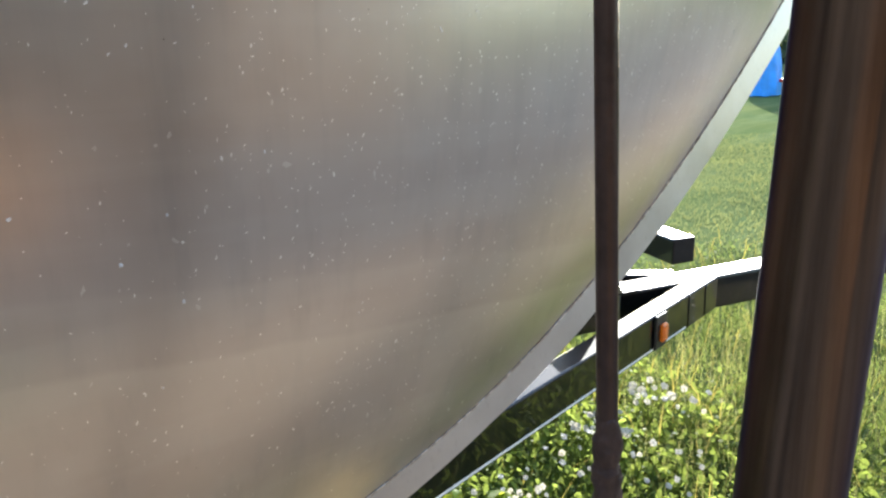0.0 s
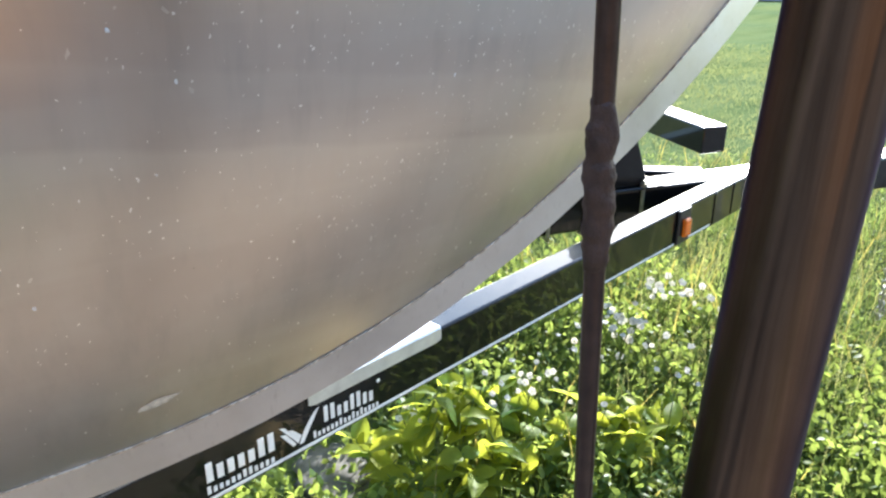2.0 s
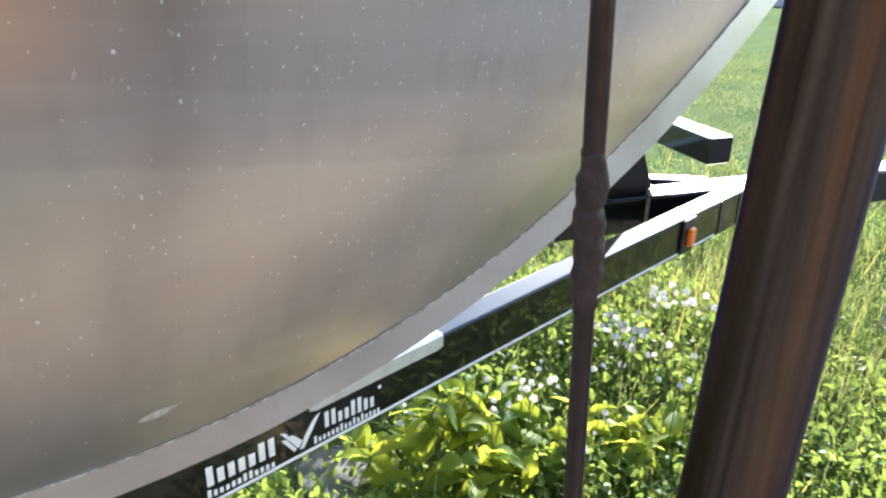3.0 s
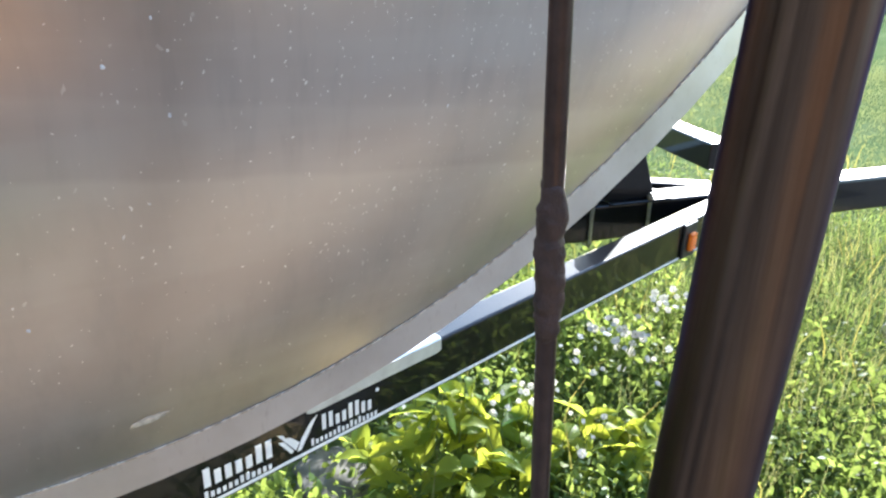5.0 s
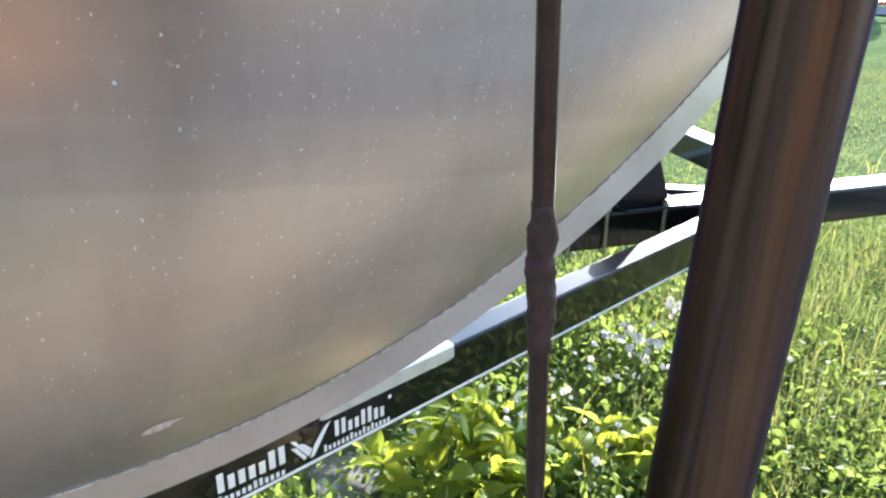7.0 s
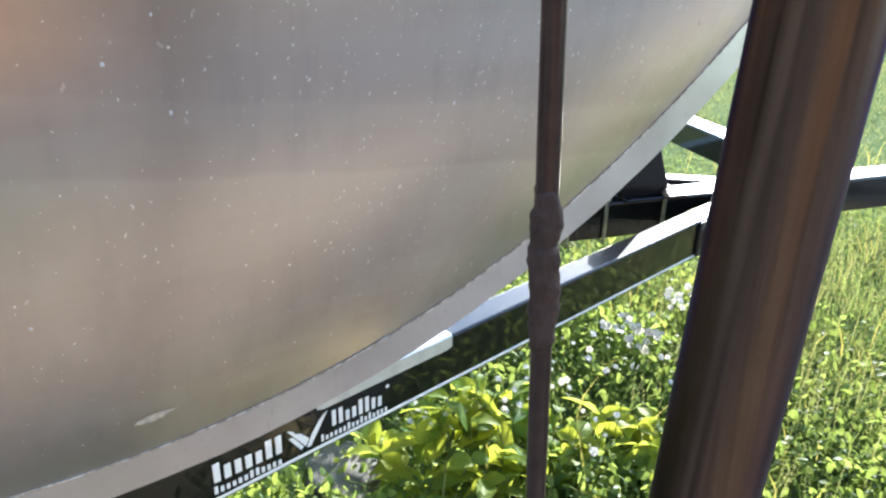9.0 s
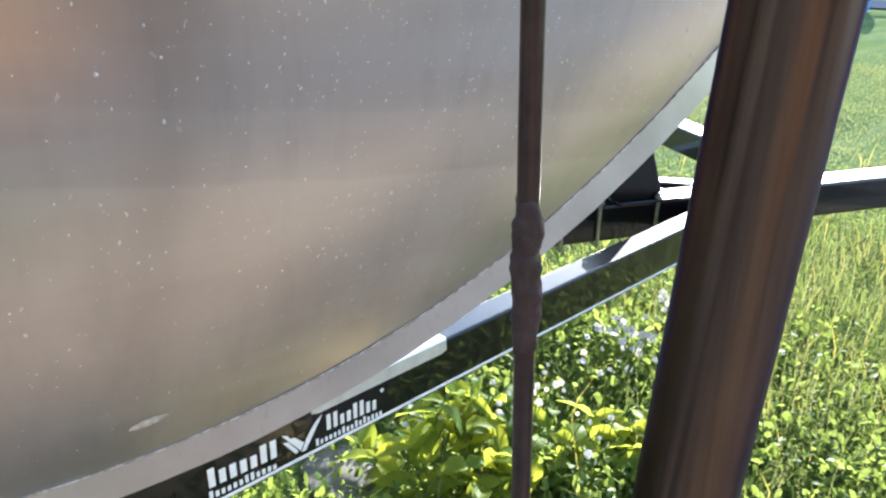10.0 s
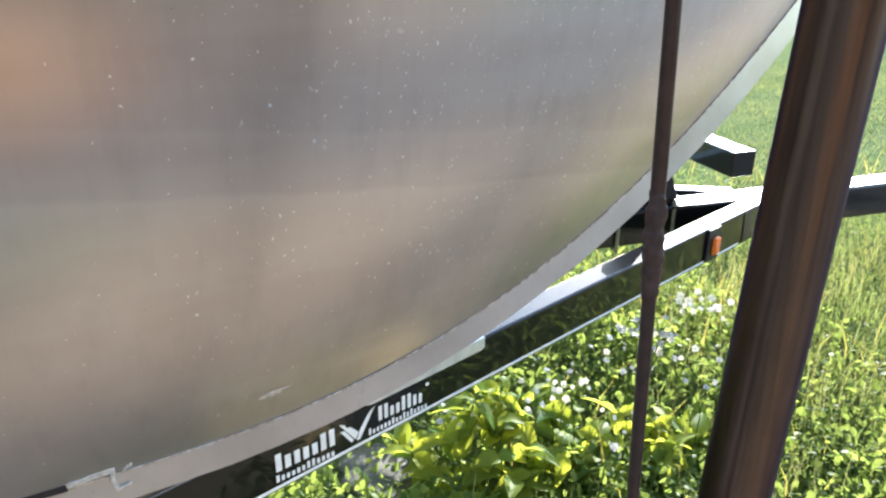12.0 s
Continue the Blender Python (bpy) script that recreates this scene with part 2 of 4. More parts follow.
def part(name, bm, material, parent, label="", smooth=False):
    ob = new(name, mesh_of(name, bm, material, smooth))
    ob.parent = parent
    if parent is not None:
        ob.matrix_parent_inverse = parent.matrix_basis.inverted()
    if label:
        tagged(ob, label)
    return ob


def base_empty(name, place):
    ob = new(name)
    ob.location = place
    ob.empty_display_size = 0.05
    return ob


def bevel(bm, width, segments=2):
    bmesh.ops.bevel(bm, geom=bm.edges[:], offset=width, segments=segments, profile=0.5, affect="EDGES", clamp_overlap=True)


def box(bm, lo, hi, m=None, width=0.0, segments=2):
    one = bmesh.new()
    bmesh.ops.create_cube(one, size=1.0)
    for v in one.verts:
        v.co = Vector([lo[i] + (v.co[i] + 0.5) * (hi[i] - lo[i]) for i in range(3)])
    if width:
        bevel(one, width, segments)
    if m is not None:
        one.transform(m)
    me = bpy.data.meshes.new("t")
    one.to_mesh(me)
    one.free()
    bm.from_mesh(me)
    bpy.data.meshes.remove(me)
    return bm


def tube(bm, points, radii, sides=12, cap=True):
    """A round bar through the points."""
    rings = []
    pts = [Vector(p) for p in points]
    if isinstance(radii, (int, float)):
        radii = [radii] * len(pts)
    side = None
    for i, p in enumerate(pts):
        d = (pts[min(i + 1, len(pts) - 1)] - pts[max(i - 1, 0)]).normalized()
        if side is None:
            side = d.orthogonal().normalized()
        side = (side - d * side.dot(d)).normalized()
        up = d.cross(side)
        rings.append([bm.verts.new(p + (side * math.cos(a) + up * math.sin(a)) * radii[i]) for a in [2 * math.pi * k / sides for k in range(sides)]])
    for a, b in zip(rings, rings[1:]):
        for k in range(sides):
            bm.faces.new((a[k], a[(k + 1) % sides], b[(k + 1) % sides], b[k]))
    if cap:
        bm.faces.new(rings[0][::-1])
        bm.faces.new(rings[-1])
    return bm


RISE = 0.026


def lift(bm):
    """The trailer's frame climbs slightly towards its coupling."""
    for v in bm.verts:
        v.co.z += RISE * v.co.x
    return bm


# ---- setting ----
GZ = -0.40


def swell(x, y):
    near = noise.noise(Vector((x * 1.3, y * 1.3, 2.0))) * 0.018
    return GZ + near + noise.noise(Vector((x * 0.12, y * 0.12, 7.0))) * 0.05


def build_ground():
    bm = bmesh.new()
    xs = sorted({round(-4 + 0.16 * i, 3) for i in range(70)} | {-600, -200, -60, -20, -10, 9, 12, 16, 22, 30, 45, 70, 120, 250, 600})
    ys = sorted({round(-5 + 0.16 * i, 3) for i in range(70)} | {-600, -200, -60, -20, -10, 8, 11, 15, 20, 30, 45, 70, 120, 250, 600})
    grid = [[bm.verts.new((x, y, swell(x, y) if abs(x) < 100 and abs(y) < 100 else GZ)) for y in ys] for x in xs]
    for i in range(len(xs) - 1):
        for j in range(len(ys) - 1):
            bm.faces.new((grid[i][j], grid[i + 1][j], grid[i + 1][j + 1], grid[i][j + 1]))
    ob = part("ground", bm, GROUND, None, smooth=True)
    tagged(ob, "sunlit green lawn with weeds and patchy soil", "ground", kind="structure")


build_ground()

def gravel_edge(x):
    # left of -0.75 it swings in, unseen, so the post mirrors less green
    return -0.42 + 1.1 * min(1, max(0, (-0.75 - x) / 0.35)) - 0.30 * min(1, max(0, (x - 0.1) / 0.6)) + 0.04 * noise.noise(Vector((x * 1.1, 0, 3))) + 0.03 * noise.noise(Vector((x * 6, 0, 3)))


# gravel drive on which the camera stands
bm = bmesh.new()
rows = []
for i in range(60):
    x = -9 + 0.3 * i
    edge = gravel_edge(x)
    rows.append([bm.verts.new((x, edge - d, swell(x, edge - d) + 0.02 * min(1, d / 0.2) + 0.002)) for d in (0.0, 0.15, 0.35, 0.6, 0.85, 1.1)])
for a, b in zip(rows, rows[1:]):
    for k in range(5):
        bm.faces.new((a[k], a[k + 1], b[k + 1], b[k]))
drive = part("gravel_strip", bm, GRAVEL, None, smooth=True)
tagged(drive, "pale gravel shoulder between lawn and driveway", "gravel", kind="structure")
# unseen dark asphalt, added to darken what the hull and post mirror
bm = bmesh.new()
rows = []
for i in range(60):
    x = -9 + 0.3 * i
    edge = -1.50 + 1.9 * min(1, max(0, (-0.90 - x) / 0.35)) + 0.05 * noise.noise(Vector((x * 2, 0, 8)))
    rows.append([bm.verts.new((x, edge - d, swell(x, edge - d) + 0.028 * min(1, d / 0.1) + 0.004)) for d in (0.0, 0.1, 0.5, 1.0, 1.9, 3.5, 6.5)])
for a, b in zip(rows, rows[1:]):
    for k in range(6):
        bm.faces.new((a[k], a[k + 1], b[k + 1], b[k]))
drive = part("driveway", bm, ASPHALT, None, smooth=True)
tagged(drive, "dark worn asphalt added unseen to darken the reflections", "driveway", kind="structure")

# golden patch at the lawn's edge, standing in for sunlit ground the hull mirrors
bm = bmesh.new()
rim = []
for k in range(40):
    a = 2 * math.pi * k / 40
    q = 1 + 0.22 * noise.noise(Vector((math.cos(a) * 1.5, math.sin(a) * 1.5, 4)))
    x, y = -0.25 + 0.26 * q * math.cos(a), -0.48 + 0.14 * q * math.sin(a)
    rim.append(bm.verts.new((x, y, swell(x, y) + 0.026)))
mid = bm.verts.new((-0.25, -0.48, swell(-0.25, -0.48) + 0.034))
for k in range(40):
    bm.faces.new((rim[k], rim[(k + 1) % 40], mid))
tagged(part("gold_glow_patch", bm, GLOW_SAND, None, smooth=True), "golden soil patch added unseen for the warm glow mirrored in the hull", "soil", kind="structure")

# board walls added behind the camera, unseen, to tint and darken the metal's reflections
def board_wall(name, length, material, m, label, courses=26):
    bm = bmesh.new()
    for k in range(courses):
        box(bm, (0.004 * (k % 2), 0, 0.14 * k), (length, 0.03, 0.14 * k + 0.136), width=0.006, segments=1)
    ob = part(name, bm, material, None)
    ob.matrix_basis = m
    tagged(ob, label, "wall", kind="structure")


board_wall("unseen_wall_back", 2.9, DARKWALL, Matrix.Translation((-3.2, -3.7, GZ - 0.05)), "dark stained board wall added unseen to darken the reflections")
board_wall("unseen_wall_low", 2.2, WALLMAT, Matrix.Translation((-3.0, -2.55, GZ - 0.05)), "low brown board wall added unseen for the orange reflection", 5)
board_wall("unseen_wall_tan", 2.0, SHEDWALL, Matrix.Translation((-0.35, -4.2, GZ - 0.05)), "tan stained board wall added unseen to warm the reflections")
board_wall("unseen_wall_side", 8.0, DARKWALL, Matrix.Translation((-3.1, -3.6, GZ - 0.05)) @ pose(0, 0, 0, 0, 0, 100), "dark stained board wall added unseen at the side to darken the reflections")

# ---- boat: aluminium pontoon nose with a welded edge flange ----
U = Vector((0.983, -0.185, 0)).normalized()
N = Vector((-0.185, -0.983, 0)).normalized()
A0 = Vector((-0.27, -0.33, 0))


def keel_z(s):
    r = max(0.0, (s + 0.33) / 0.33)
    return 0.289 + 0.072 * r ** 2.09 + 0.0025 * (1 - min(1.0, max(0.0, s / 0.25)))


def keel_slope(s):
    return (keel_z(s + 0.002) - keel_z(s - 0.002)) / 0.004


def flange_width(s):
    return 0.0235 + 0.0035 * min(1.0, max(0.0, s / 0.25))


def seam_point(s):
    k = keel_slope(s)
    inv = 1 / math.sqrt(1 + k * k)
    return s - flange_width(s) * k * inv, keel_z(s) + flange_width(s) * inv


def place(s, d, z):
    return A0 + U * s + N * d + Vector((0, 0, z))


S_END = 0.62
TOP = 1.02


def shell_depth(h):
    q = min(h / 0.36, 1.0)
    d = 0.004 + 0.077 * (1 - (1 - q) ** 2)
    return d - (0.05 * ((h - 0.36) / 0.36) ** 2 if h > 0.36 else 0.0)


def seam_height(s):
    """Height of the seam straight above or below the station s."""
    a = s
    for _ in range(12):
        a += s - seam_point(a)[0]
    return seam_point(a)[1]


def spot(boat, name, s, z, wide, tall, turn, rng, material=None):
    """A thin irregular fleck that follows the shell."""
    bm = bmesh.new()
    ring = []
    c, sn = math.cos(radians(turn)), math.sin(radians(turn))
    for k in range(14):
        a = 2 * math.pi * k / 14
        r = rng.uniform(0.62, 1.0)
        u, w = wide * r * math.cos(a), tall * r * math.sin(a)
        ps, pz = s + u * c - w * sn, z + u * sn + w * c
        ring.append(bm.verts.new(place(ps, shell_depth(pz - seam_height(ps)) + 0.00035, pz)))
    mid = bm.verts.new(place(s, shell_depth(z - seam_height(s)) + 0.0005, z))
    for k in range(14):
        bm.faces.new((ring[k], ring[(k + 1) % 14], mid))
    part(name, bm, material or WHITE, boat, "pale dried water mark")


def flecks(boat, name, count, material, size, label, seed):
    """Countless dried drops on the shell, thicker towards the stem and in patches."""
    rng = random.Random(seed)
    verts, faces = [], []
    while count:
        s, z = rng.uniform(-0.46, 0.36), rng.uniform(0.31, 0.80)
        low = seam_height(s)
        if z < low + 0.012:
            continue
        dense = 0.10 + 0.75 * min(1.0, max(0.0, (s + 0.34) / 0.22)) * min(1.0, max(0.12, (z - low - 0.02) / 0.13))
        dense *= 0.6 + 0.9 * max(0.0, 0.35 + noise.noise(Vector((s * 11, z * 11, seed))))
        if rng.random() > dense:
            continue
        count -= 1
        r = size[0] + (size[1] - size[0]) * rng.random() ** 3
        wide, tall, turn = r * rng.uniform(0.5, 1.1), r * rng.uniform(0.8, 1.9), radians(rng.gauss(-12, 25))
        c, sn = math.cos(turn), math.sin(turn)
        n = len(verts)
        k = rng.choice((5, 6, 7))
        for i in range(k):
            a, q = 2 * math.pi * i / k, rng.uniform(0.45, 1.0)
            u, w = wide * q * math.cos(a), tall * q * math.sin(a)
            ps, pz = s + u * c - w * sn, z + u * sn + w * c
            verts.append(place(ps, shell_depth(pz - low) + 0.00030, pz))
        faces.append(tuple(range(n, n + k)))
    me = bpy.data.meshes.new(name)
    me.from_pydata(verts, [], faces)
    me.materials.append(material)
    ob = new(name, me)
    ob.parent = boat
    ob.matrix_parent_inverse = boat.matrix_basis.inverted()
    tagged(ob, label, kind="stuff")


def build_boat():
    boat = base_empty("pontoon_boat", place(-0.8, 0.0, 0.289))
    tagged(boat, "weathered bare aluminium pontoon with water spots above a black trailer", "boat")
    # one half of the nose shell, both sides in one skin
    bm = bmesh.new()
    stations = [-2.2, -1.8, -1.4, -1.1, -0.9, -0.75, -0.6] + [-0.5 + 0.014 * i for i in range(81)]
    rows = 70
    for side in (1, -1):
        grid = []
        for s in stations:
            ss, sz = seam_point(s)
            col = []
            for j in range(rows + 1):
                f = (j / rows) ** 1.4
                h = f * (TOP - sz)
                q = min(h / 0.36, 1.0)
                d = 0.004 + 0.077 * (1 - (1 - q) ** 2)
                if h > 0.36:
                    d -= 0.05 * ((h - 0.36) / 0.36) ** 2
                col.append(bm.verts.new(place(ss, side * d, sz + h)))
            grid.append(col)
        for a, b in zip(grid, grid[1:]):
            for j in range(rows):
                face = (a[j], b[j], b[j + 1], a[j + 1])
                bm.faces.new(face if side > 0 else face[::-1])
        if side > 0:
            near_top = [col[-1] for col in grid]
            near_end = grid[0]
        else:
            far_top = [col[-1] for col in grid]
            far_end = grid[0]
    for i in range(len(near_top) - 1):
        bm.faces.new((near_top[i], near_top[i + 1], far_top[i + 1], far_top[i]))
    for j in range(rows):
        bm.faces.new((near_end[j], near_end[j + 1], far_end[j + 1], far_end[j]))
    part("nose_shell", bm, ALU, boat, smooth=True)
    # flange along the keel and stem, with a split near its aft end
    bm = bmesh.new()
    fs = [-2.2, -1.6, -1.1, -0.8, -0.6] + [-0.5 + 0.0125 * i for i in range(90)]
    rows = []
    for s in fs:
        ss, sz = seam_point(s)
        worn = 0.0010 * noise.noise(Vector((s * 40, 0, 3)))
        zo = keel_z(s) + worn
        rows.append([bm.verts.new(place(*p)) for p in ((s, 0.0060, zo), (ss, 0.0042, sz), (ss, -0.0042, sz), (s, 0.0022, zo))])
    for a, b in zip(rows, rows[1:]):
        for k in range(4):
            bm.faces.new((a[k], b[k], b[(k + 1) % 4], a[(k + 1) % 4]))
    part("keel_flange", bm, FLANGE, boat, "pale scuffed aluminium edge strip")
    # weld bead on the seam
    bm = bmesh.new()
    pts, rad = [], []
    for i in range(450):
        s = -0.50 + 0.0025 * i
        ss, sz = seam_point(s)
        pts.append(place(ss, 0.0048, sz + 0.0004 * noise.noise(Vector((i * 0.12, 4, 1)))))
        rad.append(0.0008 + 0.0004 * noise.noise(Vector((i * 0.25, 1, 1))))
    tube(bm, pts, rad, 6)
    part("weld_bead", bm, GRIME, boat, "thin uneven weld bead", smooth=True)
    # peeled lap joint in the flange
    bm = bmesh.new()
    for s, z, wide, tall, tilt in ((-0.386, 0.3188, 0.008, 0.0022, -4), (-0.374, 0.3200, 0.008, 0.0024, -2), (-0.366, 0.3160, 0.0016, 0.0060, 8), (-0.3655, 0.3080, 0.0018, 0.0048, -12), (-0.360, 0.3042, 0.0052, 0.0012, -14), (-0.356, 0.3190, 0.0040, 0.0012, -35)):
        box(bm, (-wide, -0.0011, -tall), (wide, 0.0011, tall), Matrix.Translation(place(s, 0.0064, z)) @ pose(0, 0, 0, 0, tilt, -10.7), 0.0009, 2)
    part("torn_sealant", bm, RESIDUE, boat, "torn whitish scrap of sealant")
    # larger dried spots and a pale scrape of residue on the shell
    rng = random.Random(2)
    for s, z, r in ((-0.069, 0.534, 0.0016), (-0.229, 0.545, 0.0022), (-0.242, 0.501, 0.0013), (-0.304, 0.441, 0.0020), (-0.255, 0.569, 0.0020), (-0.128, 0.519, 0.0013), (-0.079, 0.512, 0.0014),
                    (-0.045, 0.559, 0.0012), (-0.130, 0.513, 0.0015), (-0.107, 0.471, 0.0012), (-0.185, 0.613, 0.0022), (-0.233, 0.589, 0.0015), (-0.207, 0.361, 0.0014), (-0.196, 0.363, 0.0011)):
        spot(boat, "dried_spot", s, z, r * rng.uniform(0.35, 0.6), r * rng.uniform(0.6, 1.0), rng.uniform(-25, 25), rng)
    flecks(boat, "water_spotting", 2400, SPOTS, (0.00040, 0.00115), "many small chalky white water spots", 21)
    flecks(boat, "drop_stain", 120, FAINT, (0.0010, 0.0022), "faint pale grey dried drops", 22)
    spot(boat, "dried_residue", -0.252, 0.351, 0.015, 0.0040, 8, rng, RESIDUE)
    # black strip laid on the flange for the shade inside its split
    bm = bmesh.new()
    box(bm, (-0.16, -0.0012, -0.0028), (0.0, 0.0012, 0.0028), Matrix.Translation(place(-0.393, 0.0052, 0.3165)) @ pose(0, 0, 0, 0, 2, -10.7), 0.0006, 1)
    part("flange_gap_shade", bm, RUBBER, boat, "black strip for the shade in an open joint")
    return boat


build_boat()

# ---- trailer ----
AX = Vector((0.8944, -0.4472, 0))
PX = Vector((0.4472, 0.8944, 0))
TONGUE = Matrix(((AX.x, PX.x, 0, 0.56), (AX.y, PX.y, 0, 0.235), (0, 0, 1, 0), (0, 0, 0, 1)))
trailer = base_empty("boat_trailer", (0.6, 0.3, GZ))
tagged(trailer, "glossy black steel boat trailer frame with white decal", "trailer")


def tpart(name, bm, material, label="", parent=None, smooth=False):
    return part(name, lift(bm), material, parent or trailer, label, smooth)


bm = bmesh.new()
box(bm, (-2.2, 0.0, -0.001), (1.06, 0.05, 0.084), width=0.0045, segments=3)
rail = tpart("side_rail", bm, BLACK, smooth=False)
bm = bmesh.new()
box(bm, (-2.2, -0.0008, 0.0036), (0.86, 0.0004, 0.0084), width=0.0003, segments=1)
tpart("pinstripe", bm, WHITE, "thin white pinstripe along the lower edge", rail)
bm = bmesh.new()
box(bm, (-0.9, 0, 0.0), (3.2, 0.078, 0.085), TONGUE, 0.006, 3)
tongue = tpart("tongue_beam", bm, BLACK)
bm = bmesh.new()
far_rail = Matrix.Translation((0.985, 0.085, 0)) @ pose(0, 0, 0, 0, 0, 126.9)
box(bm, (0.0, -0.05, 0.003), (2.6, 0.0, 0.084), far_rail, 0.006, 3)
tpart("far_rail", bm, BLACK)
for x in (0.872, 0.962):
    bm = bmesh.new()
    tube(bm, [(x + 0.001 * math.sin(k), -0.0005, 0.006 + 0.0128 * k) for k in range(7)], 0.0022, 6)
    tpart("weld_seam", bm, BLACK, "vertical weld seam", rail, True)

# winch post on the tongue, with a cross bar that stops the bows
bm = bmesh.new()
post_m = TONGUE @ Matrix.Translation((0.212, 0.039, 0))
box(bm, (-0.075, -0.05, 0.0855), (0.075, 0.05, 0.0915), post_m, 0.002, 1)
tpart("post_base_plate", bm, BLACK)
bm = bmesh.new()
low = [(-0.09, -0.036), (0.040, -0.036), (0.040, 0.036), (-0.09, 0.036)]
high = [(-0.05, -0.028), (0.060, -0.028), (0.060, 0.028), (-0.05, 0.028)]
va = [bm.verts.new(post_m @ Vector((x, y, 0.0915))) for x, y in low]
vb = [bm.verts.new(post_m @ Vector((x - 0.075, y, 0.262))) for x, y in high]
bm.faces.new(va[::-1]), bm.faces.new(vb)
for i in range(4):
    bm.faces.new((va[i], va[(i + 1) % 4], vb[(i + 1) % 4], vb[i]))
bevel(bm, 0.004, 2)
tpart("winch_post", bm, BLACK)
bm = bmesh.new()
bar_m = Matrix.Translation((0.557, -0.101, 0.254)) @ pose(0, 0, 0, 0, 0, 63.43)
box(bm, (0, -0.05, 0.0), (0.70, 0.0, 0.049), bar_m, 0.003, 2)
tpart("cross_bar", bm, BLACK, "square black steel bow stop bar")
for u in (0.0, 0.09, 0.235):
    bm = bmesh.new()
    m = TONGUE @ Matrix.Translation((u, 0, 0))
    pts = [m @ Vector(p) for p in ((0, -0.006, 0.108), (0, -0.006, 0.05), (0, -0.006, 0.0), (0, -0.004, -0.008), (0, 0.039, -0.009), (0, 0.082, -0.008), (0, 0.084, 0.0), (0, 0.084, 0.108))]
    tube(bm, pts, 0.0045, 10)
    for y in (-0.006, 0.084):
        one = bmesh.new()
        bmesh.ops.create_cone(one, cap_ends=True, segments=6, radius1=0.0085, radius2=0.0085, depth=0.008)
        one.transform(m @ Matrix.Translation((0, y, 0.097)))
        me = bpy.data.meshes.new("t")
        one.to_mesh(me), one.free()
        bm.from_mesh(me), bpy.data.meshes.remove(me)
    tpart("u_bolt", bm, ZINC, "zinc plated clamping bolt with nut")

# tread plate step wrapped over the rail edge
bm = bmesh.new()
n_seg = 24
rows = []
for i in range(n_seg + 1):
    x = -0.237 + 0.237 * i / n_seg
    edge = 0.0655 + (0.003 if i in (0, n_seg) else 0.0)
    rows.append([bm.verts.new(p) for p in ((x, 0.046, 0.0865), (x, 0.046, 0.0885), (x, -0.001, 0.0885), (x, -0.0035, 0.086), (x, -0.0042, edge), (x, -0.0018, edge), (x, -0.0015, 0.0855))])
for a, b in zip(rows, rows[1:]):
    for k in range(7):
        bm.faces.new((a[k], a[(k + 1) % 7], b[(k + 1) % 7], b[k]))
bm.faces.new(rows[0]), bm.faces.new(rows[-1][::-1])
bmesh.ops.recalc_face_normals(bm, faces=bm.faces[:])
plate = tpart("tread_plate", bm, TREAD, "pale aluminium tread plate step")
bm = bmesh.new()
bmesh.ops.create_icosphere(bm, subdivisions=2, radius=1.0)
bm.transform(Matrix.Diagonal((0.0125, 0.0030, 0.0026, 1)))
rib_mesh = mesh_of("tread_rib", bm, TREAD, True)
for i in range(12):
    x = -0.226 + 0.0197 * i
    for k, (y, z) in enumerate(((-0.0042, 0.0765), (0.006, 0.0886), (0.021, 0.0886), (0.036, 0.0886))):
        if k == 0 and i % 2:
            continue
        rib = new("tread_rib", rib_mesh)
        if k == 0:
            m = Matrix.Translation((x, y, z + RISE * x)) @ pose(0, 0, 0, 90, 0, 0) @ pose(0, 0, 0, 0, 0, 42) @ Matrix.Diagonal((1.15, 1.1, 1.3, 1))
        else:
            m = Matrix.Translation((x, y, z + RISE * x)) @ pose(0, 0, 0, 0, 0, 50 if (i + k) % 2 else -50)
        rib.matrix_basis = m
        rib.parent = plate
        rib.matrix_parent_inverse = plate.matrix_parent_inverse.copy()

# brown carpet strip on the rail's top behind the plate
bm = bmesh.new()
rows = []
for i in range(90):
    x = -2.0 + 1.762 * i / 89
    w = 0.0012 * noise.noise(Vector((x * 50, 0, 5)))
    rows.append([bm.verts.new(p) for p in ((x, 0.0035 + w, 0.0842), (x, 0.0045 + w, 0.0885 + w), (x, 0.045, 0.0895 - w), (x, 0.046, 0.0842))])
for a, b in zip(rows, rows[1:]):
    for k in range(3):
        bm.faces.new((a[k], b[k], b[k + 1], a[k + 1]))
tpart("bunk_carpet", bm, CARPET, "matted brown dirty carpet strip")

# side marker light
bm = bmesh.new()
box(bm, (0.700, -0.007, 0.004), (0.752, 0.0, 0.082), width=0.003, segments=2)
marker = tpart("marker_light", bm, RUBBER, "black side marker lamp housing", trailer)
bm = bmesh.new()
box(bm, (0.714, -0.016, 0.020), (0.739, -0.006, 0.062), width=0.005, segments=3)
for k in range(5):
    box(bm, (0.716, -0.0175, 0.0235 + 0.0078 * k), (0.737, -0.0155, 0.0275 + 0.0078 * k), width=0.0008, segments=1)
lens = part("amber_lens", lift(bm), AMBER, marker, "ribbed amber plastic lens")


